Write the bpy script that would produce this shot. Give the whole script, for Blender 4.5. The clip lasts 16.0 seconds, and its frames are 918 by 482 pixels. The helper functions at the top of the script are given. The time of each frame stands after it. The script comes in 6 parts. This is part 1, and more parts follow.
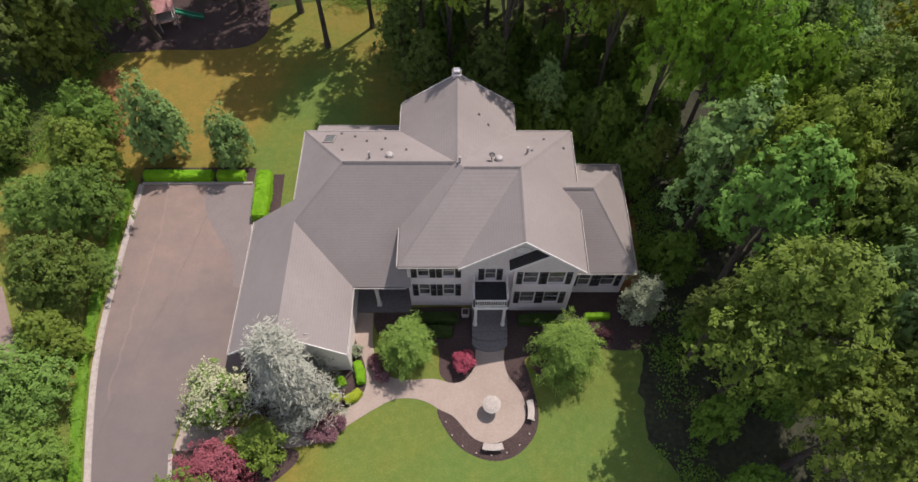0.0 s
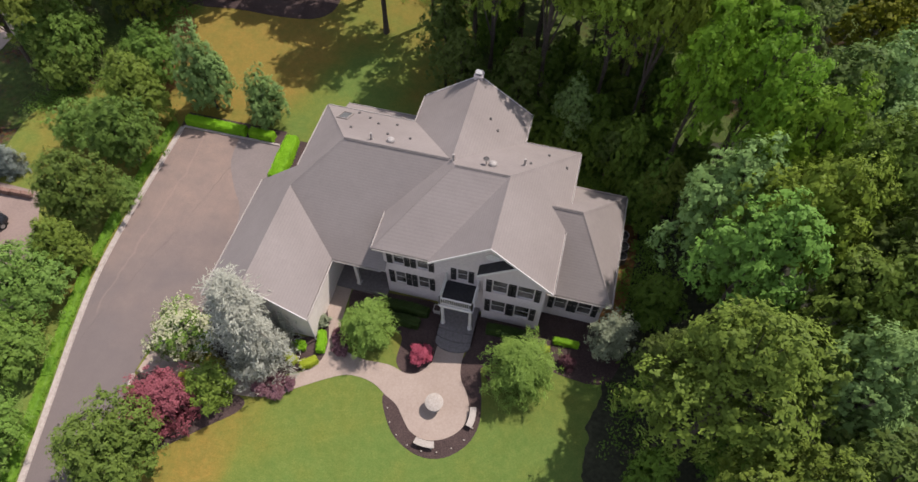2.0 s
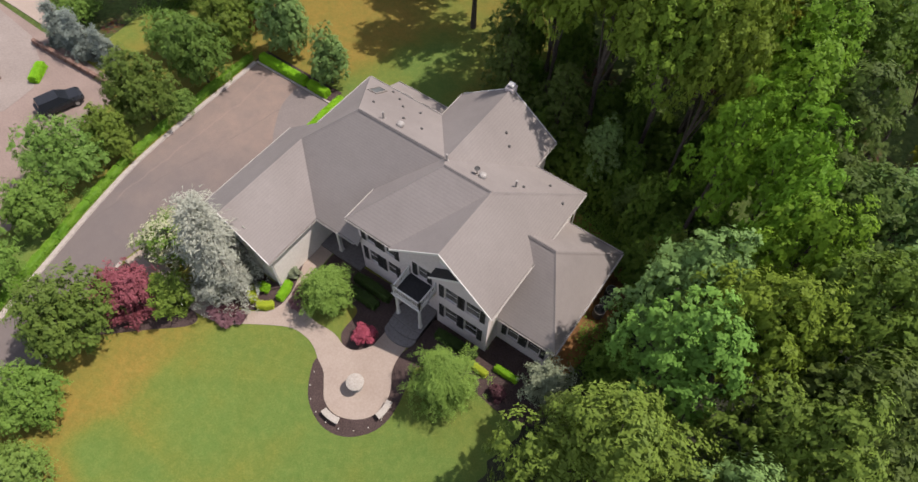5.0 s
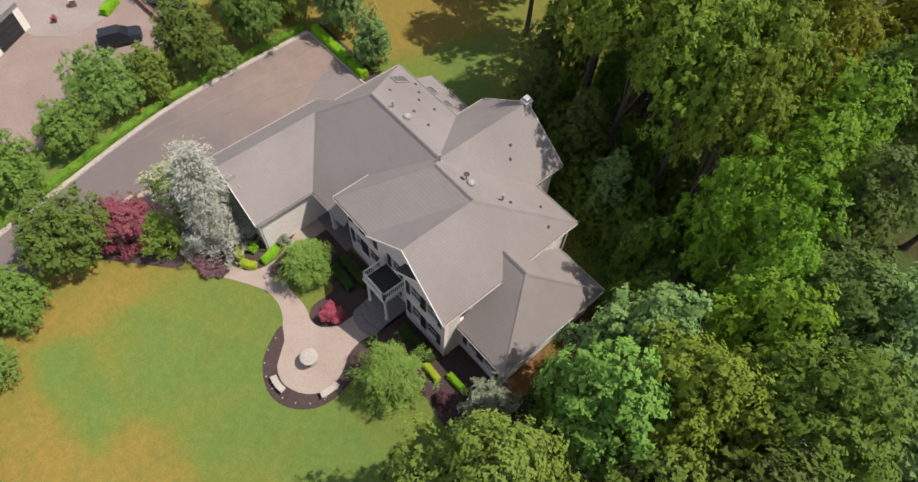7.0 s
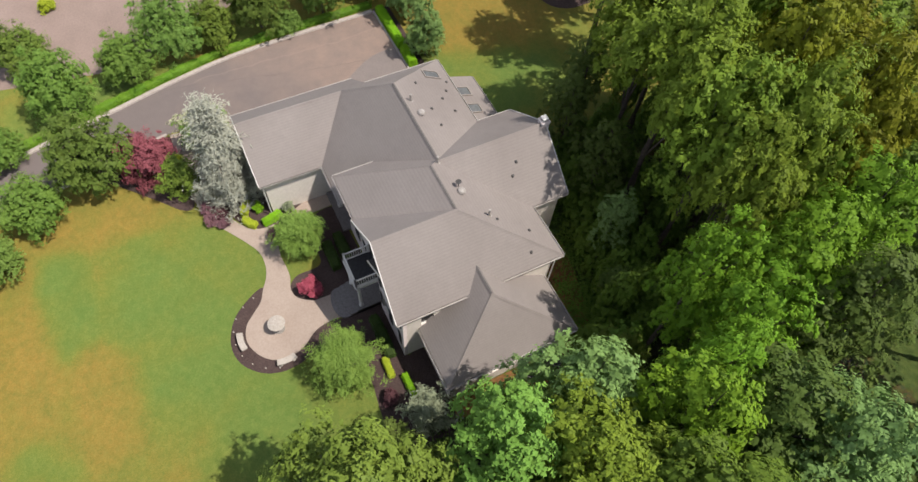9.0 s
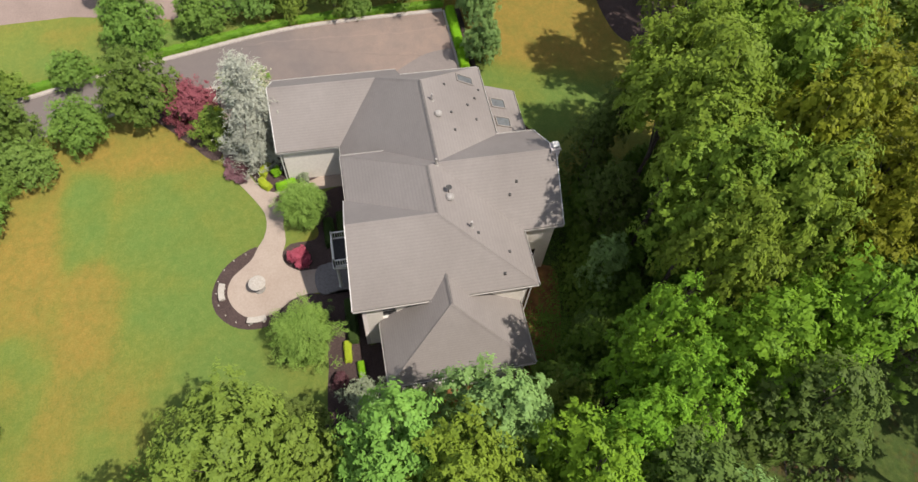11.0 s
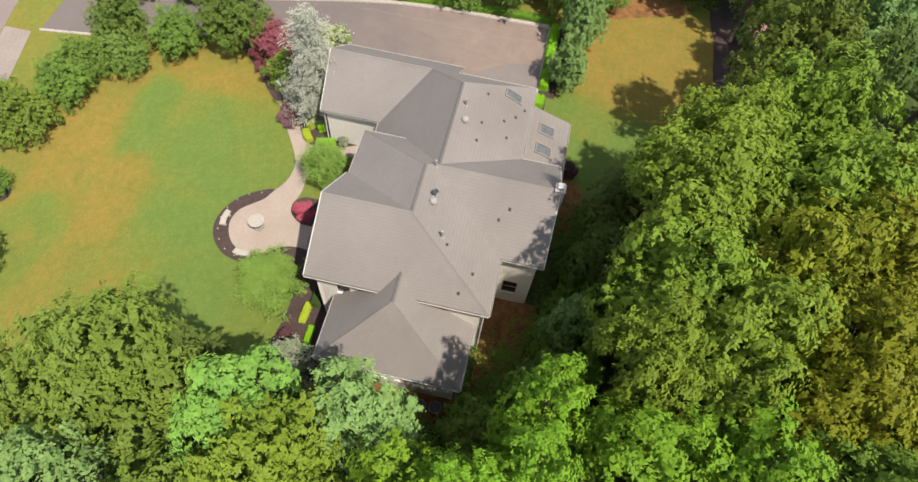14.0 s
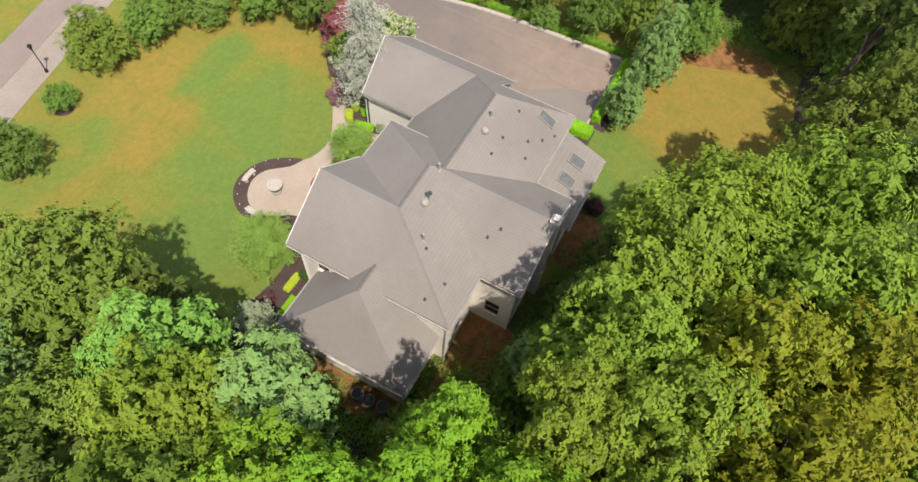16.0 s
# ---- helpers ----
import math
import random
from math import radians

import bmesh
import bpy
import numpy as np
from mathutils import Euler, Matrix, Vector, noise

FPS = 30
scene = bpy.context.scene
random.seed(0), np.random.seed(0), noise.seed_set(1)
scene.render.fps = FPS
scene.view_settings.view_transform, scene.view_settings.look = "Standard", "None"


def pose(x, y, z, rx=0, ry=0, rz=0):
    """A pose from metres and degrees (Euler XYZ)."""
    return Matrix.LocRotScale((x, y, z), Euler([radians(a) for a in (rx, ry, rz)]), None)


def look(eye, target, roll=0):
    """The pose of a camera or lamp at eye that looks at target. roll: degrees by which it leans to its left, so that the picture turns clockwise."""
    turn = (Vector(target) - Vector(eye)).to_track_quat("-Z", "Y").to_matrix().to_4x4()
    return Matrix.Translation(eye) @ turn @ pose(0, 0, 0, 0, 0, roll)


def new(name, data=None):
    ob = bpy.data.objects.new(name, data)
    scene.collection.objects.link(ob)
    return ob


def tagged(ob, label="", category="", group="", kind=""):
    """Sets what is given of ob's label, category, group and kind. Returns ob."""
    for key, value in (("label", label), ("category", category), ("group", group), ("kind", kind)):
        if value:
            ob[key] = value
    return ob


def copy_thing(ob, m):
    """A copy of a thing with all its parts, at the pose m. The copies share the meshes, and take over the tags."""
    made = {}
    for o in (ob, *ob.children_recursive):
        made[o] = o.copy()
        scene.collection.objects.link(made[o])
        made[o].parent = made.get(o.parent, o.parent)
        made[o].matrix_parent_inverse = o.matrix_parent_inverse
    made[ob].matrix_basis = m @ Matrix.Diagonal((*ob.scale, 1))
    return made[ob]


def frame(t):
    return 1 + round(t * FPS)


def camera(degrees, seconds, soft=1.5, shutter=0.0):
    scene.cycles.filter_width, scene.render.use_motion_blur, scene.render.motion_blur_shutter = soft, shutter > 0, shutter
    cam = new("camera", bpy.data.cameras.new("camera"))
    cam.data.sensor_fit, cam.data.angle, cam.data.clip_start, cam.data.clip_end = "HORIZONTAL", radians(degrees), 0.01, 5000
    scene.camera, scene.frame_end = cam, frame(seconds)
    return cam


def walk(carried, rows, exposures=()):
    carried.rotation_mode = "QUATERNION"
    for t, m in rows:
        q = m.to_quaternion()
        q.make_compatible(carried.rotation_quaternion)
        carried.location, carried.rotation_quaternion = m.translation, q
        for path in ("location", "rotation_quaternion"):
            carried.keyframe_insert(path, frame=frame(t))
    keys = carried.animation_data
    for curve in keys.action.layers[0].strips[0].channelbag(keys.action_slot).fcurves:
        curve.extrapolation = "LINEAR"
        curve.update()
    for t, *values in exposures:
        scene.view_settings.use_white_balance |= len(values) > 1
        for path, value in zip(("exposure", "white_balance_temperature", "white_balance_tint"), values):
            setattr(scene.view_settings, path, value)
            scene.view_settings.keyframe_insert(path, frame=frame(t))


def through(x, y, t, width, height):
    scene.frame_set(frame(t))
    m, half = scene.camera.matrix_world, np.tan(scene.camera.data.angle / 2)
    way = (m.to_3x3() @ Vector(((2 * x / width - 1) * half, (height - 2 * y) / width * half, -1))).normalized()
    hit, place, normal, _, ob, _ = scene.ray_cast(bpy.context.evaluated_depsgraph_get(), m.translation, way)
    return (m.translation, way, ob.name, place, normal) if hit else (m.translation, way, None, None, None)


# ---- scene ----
cam = camera(72.0, 16.0, soft=1.52)
PATH = [
    (0, (-2.188, -12.437, 41.014), (-2.184, -11.385, 39.313), 0.2),
    (0.5, (-0.348, -12.636, 40.95), (-0.417, -11.578, 39.254), -0.2),
    (1, (1.363, -12.747, 40.909), (1.232, -11.688, 39.218), -0.0),
    (1.5, (3.034, -12.622, 40.968), (2.84, -11.569, 39.279), 0.2),
    (2, (4.665, -12.349, 40.942), (4.405, -11.308, 39.255), 0.4),
    (2.5, (6.104, -12.169, 40.954), (5.789, -11.135, 39.271), 1.2),
    (3, (7.429, -11.554, 41.021), (7.067, -10.544, 39.333), 1.8),
    (3.5, (8.839, -10.765, 40.977), (8.422, -9.782, 39.285), 2.1),
    (4, (10.464, -10.045, 40.938), (9.982, -9.087, 39.25), 2.0),
    (6.5, (16.301, -5.012, 41.026), (15.588, -4.231, 39.328), 3.8),
    (7, (17.316, -3.917, 41.058), (16.564, -3.174, 39.361), 4.3),
    (7.5, (18.156, -2.465, 41.176), (17.367, -1.777, 39.472), 4.3),
    (8, (18.894, -1.239, 41.214), (18.071, -0.599, 39.508), 4.9),
    (8.5, (19.469, 0.318, 41.366), (18.619, 0.902, 39.652), 5.2),
    (9, (20.069, 1.915, 41.37), (19.189, 2.438, 39.652), 5.2),
    (11.5, (22.355, 9.609, 41.527), (21.355, 9.831, 39.809), 6.2),
    (12, (22.363, 11.226, 41.616), (21.359, 11.382, 39.893), 6.2),
    (12.5, (22.33, 12.794, 41.609), (21.32, 12.884, 39.885), 6.4),
    (13, (22.219, 14.527, 41.544), (21.206, 14.55, 39.82), 6.4),
    (13.5, (21.875, 16.095, 41.539), (20.869, 16.043, 39.811), 6.6),
    (14, (21.447, 17.63, 41.529), (20.449, 17.517, 39.799), 6.7),
    (14.5, (20.943, 19.313, 41.513), (19.957, 19.13, 39.782), 6.6),
    (15, (20.429, 20.734, 41.363), (19.454, 20.488, 39.634), 6.6),
    (15.5, (19.698, 22.329, 41.245), (18.746, 22.004, 39.516), 6.3),
    (16, (18.921, 23.706, 41.197), (17.994, 23.314, 39.469), 6.2),
]
walk(cam, [(t, look(eye, target, roll)) for t, eye, target, roll in PATH],
     exposures=[(0, 0.26, 6400, 20), (6, 0.25, 6450, 16), (10, 0.29, 6500, 12), (16, 0.42, 6600, 9)])

# ---- light ----
SUN = Vector((2.36, 2.7, 6.49)).normalized()
world = bpy.data.worlds.new("sky")
scene.world = world
world.use_nodes = True
wn = world.node_tree.nodes
sky = wn.new("ShaderNodeTexSky")
sky.sky_type, sky.sun_disc = "NISHITA", False
sky.air_density, sky.dust_density, sky.ozone_density = 1.0, 0.7, 0.7
sky.sun_elevation = math.asin(SUN.z)
sky.sun_rotation = math.atan2(SUN.x, SUN.y)
haze = wn.new("ShaderNodeHueSaturation")
haze.inputs["Saturation"].default_value = 0.5
world.node_tree.links.new(sky.outputs[0], haze.inputs["Color"])
world.node_tree.links.new(haze.outputs[0], wn["Background"].inputs[0])
wn["Background"].inputs[1].default_value = 0.155
sun_data = bpy.data.lights.new("sun", "SUN")
sun_data.energy, sun_data.angle, sun_data.color = 4.3, radians(0.53), (1.0, 0.93, 0.83)
sun = new("sun", sun_data)
sun.matrix_world = look(SUN * 60, (0, 0, 0))

# ---- materials ----


class Nodes:
    """A small builder for one node material."""

    def __init__(self, name, rough=0.8, metal=0.0, spec=0.3):
        self.m = bpy.data.materials.new(name)
        self.m.use_nodes = True
        self.t = self.m.node_tree
        self.b = self.t.nodes["Principled BSDF"]
        self.b.inputs["Roughness"].default_value = rough
        self.b.inputs["Metallic"].default_value = metal
        self.b.inputs["Specular IOR Level"].default_value = spec
        self.b.inputs["Diffuse Roughness"].default_value = 0.55 if rough >= 0.8 else 0.0
        self.co = None

    def n(self, kind, **inputs):
        node = self.t.nodes.new(kind)
        for k, v in inputs.items():
            k = k.replace("_", " ")
            if isinstance(v, bpy.types.NodeSocket):
                self.t.links.new(v, node.inputs[k])
            else:
                node.inputs[k].default_value = v
        return node

    def where(self):
        """World position, so that grain keeps its true size on every piece."""
        if self.co is None:
            self.co = self.t.nodes.new("ShaderNodeNewGeometry").outputs["Position"]
        return self.co

    def noise(self, scale, detail=4.0, rough=0.6, at=None):
        return self.n("ShaderNodeTexNoise", Vector=at or self.where(), Scale=scale, Detail=detail, Roughness=rough).outputs["Fac"]

    def ramp(self, fac, stops):
        r = self.n("ShaderNodeValToRGB", Fac=fac)
        e = r.color_ramp.elements
        while len(e) < len(stops):
            e.new(0.5)
        for el, (p, c) in zip(e, stops):
            el.position, el.color = p, (c[0], c[1], c[2], 1) if not isinstance(c, (int, float)) else (c, c, c, 1)
        return r.outputs["Color"]

    def mix(self, fac, a, b, how="MIX"):
        node = self.t.nodes.new("ShaderNodeMix")
        node.data_type, node.blend_type = "RGBA", how
        for i, v in ((0, fac), (6, a), (7, b)):
            if isinstance(v, bpy.types.NodeSocket):
                self.t.links.new(v, node.inputs[i])
            elif i == 0:
                node.inputs[0].default_value = v
            else:
                node.inputs[i].default_value = (*v, 1) if len(v) == 3 else v
        return node.outputs[2]

    def maths(self, op, a, b=0.0):
        node = self.t.nodes.new("ShaderNodeMath")
        node.operation = op
        for i, v in ((0, a), (1, b)):
            if isinstance(v, bpy.types.NodeSocket):
                self.t.links.new(v, node.inputs[i])
            else:
                node.inputs[i].default_value = v
        return node.outputs[0]

    def colour(self, c):
        if isinstance(c, bpy.types.NodeSocket):
            self.t.links.new(c, self.b.inputs["Base Color"])
        else:
            self.b.inputs["Base Color"].default_value = (*c, 1)
        return self

    def bump(self, height, strength=0.3, distance=0.02):
        node = self.n("ShaderNodeBump", Height=height, Strength=strength, Distance=distance)
        self.t.links.new(node.outputs[0], self.b.inputs["Normal"])
        return self

    def axis(self, i):
        return self.n("ShaderNodeSeparateXYZ", Vector=self.where()).outputs[i]


def speckled(name, dark, light, scale, rough=0.8, big=0.25, bump=0.3, dist=0.01, spec=0.3, metal=0.0):
    """Two scales of variation between a dark and a light tone, with fine relief."""
    k = Nodes(name, rough, metal, spec)
    fine, coarse = k.noise(scale, 5), k.noise(scale * 0.06, 3)
    f = k.maths("ADD", k.maths("MULTIPLY", fine, 1 - big), k.maths("MULTIPLY", coarse, big))
    k.colour(k.ramp(f, [(0.35, dark), (0.65, light)]))
    k.bump(fine, bump, dist)
    return k.m


def leaf_material(name, dark, light, spread=0.5, gloss=0.45, through=0.14):
    """Foliage: every leaf its own tone, every plant its own cast, some light passing through."""
    k = Nodes(name, gloss + 0.1, 0.0, 0.1)
    k.b.inputs["Diffuse Roughness"].default_value = 0.9
    geo = k.t.nodes.new("ShaderNodeNewGeometry")
    info = k.t.nodes.new("ShaderNodeObjectInfo")
    patch = k.noise(0.55, 2)
    clump = k.noise(1.9, 3, 0.7)
    f = k.maths("ADD", k.maths("MULTIPLY", geo.outputs["Random Per Island"], 0.12), k.maths("ADD", k.maths("MULTIPLY", patch, 0.34), k.maths("MULTIPLY", clump, 0.74)))
    dark = [a + (b - a) * 0.12 for a, b in zip(dark, light)]
    base = k.ramp(f, [(0.33, dark), (0.92, light)])
    hsv = k.n("ShaderNodeHueSaturation", Color=base)
    k.t.links.new(k.maths("ADD", 0.5 - 0.03 * spread, k.maths("MULTIPLY", info.outputs["Random"], 0.06 * spread)), hsv.inputs["Hue"])
    k.t.links.new(k.maths("ADD", 1 - 0.3 * spread, k.maths("MULTIPLY", info.outputs["Random"], 0.6 * spread)), hsv.inputs["Value"])
    k.colour(hsv.outputs[0])
    trans = k.n("ShaderNodeBsdfTranslucent", Color=hsv.outputs[0])
    mixer = k.n("ShaderNodeMixShader", Fac=through)
    k.t.links.new(k.b.outputs[0], mixer.inputs[1])
    k.t.links.new(trans.outputs[0], mixer.inputs[2])
    k.t.links.new(mixer.outputs[0], k.t.nodes["Material Output"].inputs["Surface"])
    return k.m


def shingle_material():
    k = Nodes("asphalt_shingles", 0.9, 0, 0.15)
    k.b.inputs["Diffuse Roughness"].default_value = 0.0
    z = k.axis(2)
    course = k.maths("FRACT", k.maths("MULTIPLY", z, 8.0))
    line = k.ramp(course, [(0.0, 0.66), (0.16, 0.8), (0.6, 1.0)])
    fine, tabs, stains = k.noise(9.0, 5), k.noise(2.2, 2), k.noise(0.22, 4)
    base = k.ramp(k.maths("ADD", k.maths("MULTIPLY", fine, 0.35), k.maths("MULTIPLY", stains, 0.65)),
                  [(0.3, (0.205, 0.181, 0.168)), (0.7, (0.275, 0.248, 0.231))])
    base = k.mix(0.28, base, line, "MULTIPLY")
    base = k.mix(k.ramp(tabs, [(0.45, 0.0), (0.75, 0.2)]), base, (0.24, 0.21, 0.197))
    base = k.mix(k.ramp(k.noise(0.45, 6, 0.65), [(0.5, 0.0), (0.74, 0.42)]), base, (0.18, 0.156, 0.148))
    k.colour(base)
    k.bump(k.mix(0.5, line, fine), 0.22, 0.02)
    return k.m


def lawn_material():
    """Mown turf, green in the watered middle, straw and rust-coloured where it has burnt off."""
    k = Nodes("lawn_grass", 0.9, 0, 0.15)
    x, y = k.axis(0), k.axis(1)
    warp = k.noise(0.12, 3)
    patch = k.noise(0.35, 5, 0.65)

    def blob(cx, cy, rx, ry):
        dx = k.maths("POWER", k.maths("DIVIDE", k.maths("ABSOLUTE", k.maths("SUBTRACT", x, cx)), rx), 2.0)
        dy = k.maths("POWER", k.maths("DIVIDE", k.maths("ABSOLUTE", k.maths("SUBTRACT", y, cy)), ry), 2.0)
        return k.maths("MAXIMUM", k.maths("SUBTRACT", 1.0, k.maths("ADD", dx, dy)), 0.0)

    wet = k.maths("MAXIMUM", blob(-4.0, -5.0, 10.0, 8.0), k.maths("MAXIMUM", blob(7, 1, 7, 9), k.maths("MAXIMUM", blob(-15, 22, 6.5, 11), blob(-25.5, -8, 4, 14))))
    wet = k.maths("MAXIMUM", wet, k.maths("MAXIMUM", blob(-7.5, -12.5, 6.0, 2.6), blob(4.8, -16.0, 5.0, 3.0)))
    dry = k.maths("MAXIMUM", blob(-14.5, -8.5, 3.6, 7.0), k.maths("MAXIMUM", blob(0.2, -11.4, 5.0, 2.8), k.maths("MAXIMUM", blob(-4.0, -16.5, 14.0, 3.4), blob(-27.0, 28.0, 11.0, 10.0))))
    f = k.maths("ADD", k.maths("MULTIPLY", k.maths("MINIMUM", wet, 0.75), 0.42),
                k.maths("ADD", k.maths("MULTIPLY", warp, 1.2), k.maths("MULTIPLY", patch, 0.5)))
    f = k.maths("SUBTRACT", f, k.maths("MULTIPLY", k.maths("MINIMUM", dry, 0.7), 0.34))
    f = k.maths("SUBTRACT", f, k.maths("MULTIPLY", k.maths("MINIMUM", blob(-26.0, 27.5, 10.0, 9.0), 0.6), 0.25))
    f = k.maths("SUBTRACT", f, 0.37)
    base = k.ramp(f, [(0.16, (0.325, 0.200, 0.046)), (0.40, (0.265, 0.202, 0.042)), (0.6, (0.196, 0.214, 0.042)), (0.86, (0.146, 0.214, 0.048))])
    blades = k.noise(8.0, 7, 0.8)
    tuft = k.noise(3.0, 4)
    mottle = k.noise(0.55, 6, 0.72)
    base = k.mix(k.ramp(blades, [(0.36, 0.0), (0.64, 0.78)]), base, k.mix(0.58, base, (0.04, 0.08, 0.012), "MIX"))
    base = k.mix(k.ramp(mottle, [(0.46, 0.0), (0.62, 0.42)]), base, k.mix(0.6, base, (0.07, 0.13, 0.025)))
    base = k.mix(k.ramp(tuft, [(0.4, 0.0), (0.75, 0.28)]), base, (0.17, 0.20, 0.05))
    clump = k.noise(1.9, 6, 0.8)
    base = k.mix(k.ramp(clump, [(0.44, 0.0), (0.62, 0.42)]), base, k.mix(0.55, base, (0.06, 0.125, 0.02)))
    base = k.mix(k.ramp(clump, [(0.36, 0.14), (0.5, 0.0)]), base, (0.27, 0.29, 0.07))
    k.colour(base)
    k.bump(blades, 0.8, 0.04)
    return k.m


def drive_material():
    k = Nodes("old_asphalt", 0.88, 0, 0.25)
    y = k.axis(1)
    warm = k.ramp(k.maths("ADD", k.maths("MULTIPLY", y, 0.03), k.noise(0.13, 4)), [(0.45, 0.0), (1.05, 1.0)])
    fine, mid = k.noise(18.0, 5), k.noise(0.8, 5, 0.7)
    base = k.mix(warm, (0.182, 0.153, 0.142), (0.30, 0.222, 0.178))
    base = k.mix(k.ramp(mid, [(0.35, 0.28), (0.62, 0.0)]), base, (0.135, 0.114, 0.112))
    base = k.mix(k.ramp(fine, [(0.35, 0.35), (0.65, 0.0)]), base, (0.10, 0.09, 0.09))
    x = k.axis(0)
    seam = k.maths("ABSOLUTE", k.maths("SUBTRACT", k.maths("ADD", x, k.maths("MULTIPLY", k.noise(0.25, 3), 1.6)), -24.4))
    crack = k.maths("ABSOLUTE", k.maths("SUBTRACT", k.maths("ADD", x, k.maths("ADD", k.maths("MULTIPLY", k.noise(0.3, 4), 1.3), k.maths("MULTIPLY", y, -0.22))), -24.3))
    seam = k.mix(k.ramp(y, [(0.0, 0.0), (1.0, 1.0)]), (0, 0, 0), k.ramp(seam, [(0.0, 0.26), (0.12, 0.0)]))
    base = k.mix(seam, base, (0.36, 0.26, 0.215))
    base = k.mix(k.mix(k.ramp(k.noise(0.4, 2), [(0.4, 0.0), (0.55, 1.0)]), (0, 0, 0), k.ramp(crack, [(0.0, 0.4), (0.08, 0.0)])), base, (0.095, 0.082, 0.082))
    k.colour(base)
    k.bump(fine, 0.3, 0.01)
    return k.m


def litter_material():
    k = Nodes("leaf_litter", 0.95, 0, 0.1)
    cells = k.n("ShaderNodeTexVoronoi", Vector=k.where(), Scale=4.0).outputs["Color"]
    big = k.noise(0.16, 4)
    base = k.mix(0.5, k.ramp(k.noise(1.2, 5), [(0.3, (0.035, 0.032, 0.018)), (0.7, (0.10, 0.075, 0.035))]), k.mix(1.0, cells, (0.14, 0.09, 0.05), "MULTIPLY"))
    base = k.mix(k.ramp(big, [(0.36, 0.0), (0.5, 0.9)]), base, k.ramp(k.noise(2.0, 4), [(0.3, (0.05, 0.085, 0.02)), (0.7, (0.10, 0.14, 0.035))]))
    k.colour(base)
    k.bump(k.noise(5.0, 5), 0.9, 0.06)
    return k.m


def glass_material():
    k = Nodes("window_glass", 0.06, 0, 0.25)
    k.colour((0.018, 0.021, 0.026))
    return k.m


def water_material():
    k = Nodes("pool_water", 0.08, 0, 0.5)
    k.colour(k.ramp(k.noise(0.7, 3), [(0.3, (0.10, 0.42, 0.50)), (0.7, (0.16, 0.52, 0.58))]))
    k.bump(k.noise(3.0, 2), 0.2, 0.02)
    return k.m


def blind_material():
    """Window glass with pale blinds drawn behind it."""
    k = Nodes("glass_over_blinds", 0.08, 0, 0.6)
    slat = k.ramp(k.maths("FRACT", k.maths("MULTIPLY", k.axis(2), 16.0)), [(0.0, 0.55), (0.25, 1.0), (0.9, 1.0)])
    tone = k.ramp(k.noise(0.9, 2), [(0.35, (0.04, 0.037, 0.036)), (0.65, (0.17, 0.155, 0.15))])
    k.colour(k.mix(1.0, tone, slat, "MULTIPLY"))
    return k.m


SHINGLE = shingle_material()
FASCIA = speckled("tan_fascia_paint", (0.22, 0.195, 0.175), (0.30, 0.27, 0.245), 6, 0.6)
LAWN = lawn_material()
DRIVE = drive_material()
LITTER = litter_material()
GLASS = glass_material()
BLIND = blind_material()
POOL = water_material()
WALL = speckled("painted_brick", (0.50, 0.44, 0.42), (0.62, 0.555, 0.53), 9, 0.85, bump=0.4)
SIDING = speckled("cream_siding", (0.70, 0.645, 0.575), (0.80, 0.745, 0.67), 5, 0.7)
GUTTER = speckled("almond_gutter_paint", (0.40, 0.37, 0.34), (0.48, 0.45, 0.42), 6, 0.5)
TRIM = speckled("white_trim_paint", (0.56, 0.54, 0.51), (0.68, 0.66, 0.63), 6, 0.5)
SHUTTER = speckled("dark_shutter_paint", (0.022, 0.021, 0.022), (0.04, 0.038, 0.038), 8, 0.6)
PAVE = speckled("pink_concrete", (0.315, 0.25, 0.206), (0.395, 0.326, 0.272), 7, 0.85, big=0.45)
CONCRETE = speckled("pale_concrete", (0.235, 0.195, 0.172), (0.31, 0.262, 0.232), 5, 0.88, big=0.45)
PATCH = speckled("grey_asphalt_patch", (0.18, 0.155, 0.144), (0.24, 0.205, 0.19), 8, 0.9, big=0.4)
BROWNBRICK = speckled("brown_brick", (0.15, 0.085, 0.065), (0.27, 0.17, 0.13), 6, 0.9)
NDRIVE = speckled("brick_paving", (0.215, 0.162, 0.138), (0.285, 0.217, 0.186), 6, 0.85, big=0.45)
KERB = speckled("pale_kerb", (0.33, 0.29, 0.26), (0.46, 0.41, 0.37), 5, 0.9)
STONE = speckled("cast_stone", (0.34, 0.305, 0.265), (0.46, 0.42, 0.37), 9, 0.8)
SLATE = speckled("grey_step_stone", (0.13, 0.12, 0.115), (0.20, 0.185, 0.18), 6, 0.75)
MULCH = speckled("dark_mulch", (0.04, 0.026, 0.024), (0.10, 0.068, 0.061), 12, 0.95, bump=1.0, dist=0.05)
BARK = speckled("tree_bark", (0.05, 0.04, 0.032), (0.13, 0.105, 0.085), 7, 0.95, bump=0.9, dist=0.04)
METAL = speckled("dark_vent_metal", (0.06, 0.058, 0.055), (0.11, 0.105, 0.10), 6, 0.5, metal=0.3)
PALE = speckled("pale_vent_metal", (0.27, 0.25, 0.23), (0.36, 0.335, 0.31), 6, 0.5)
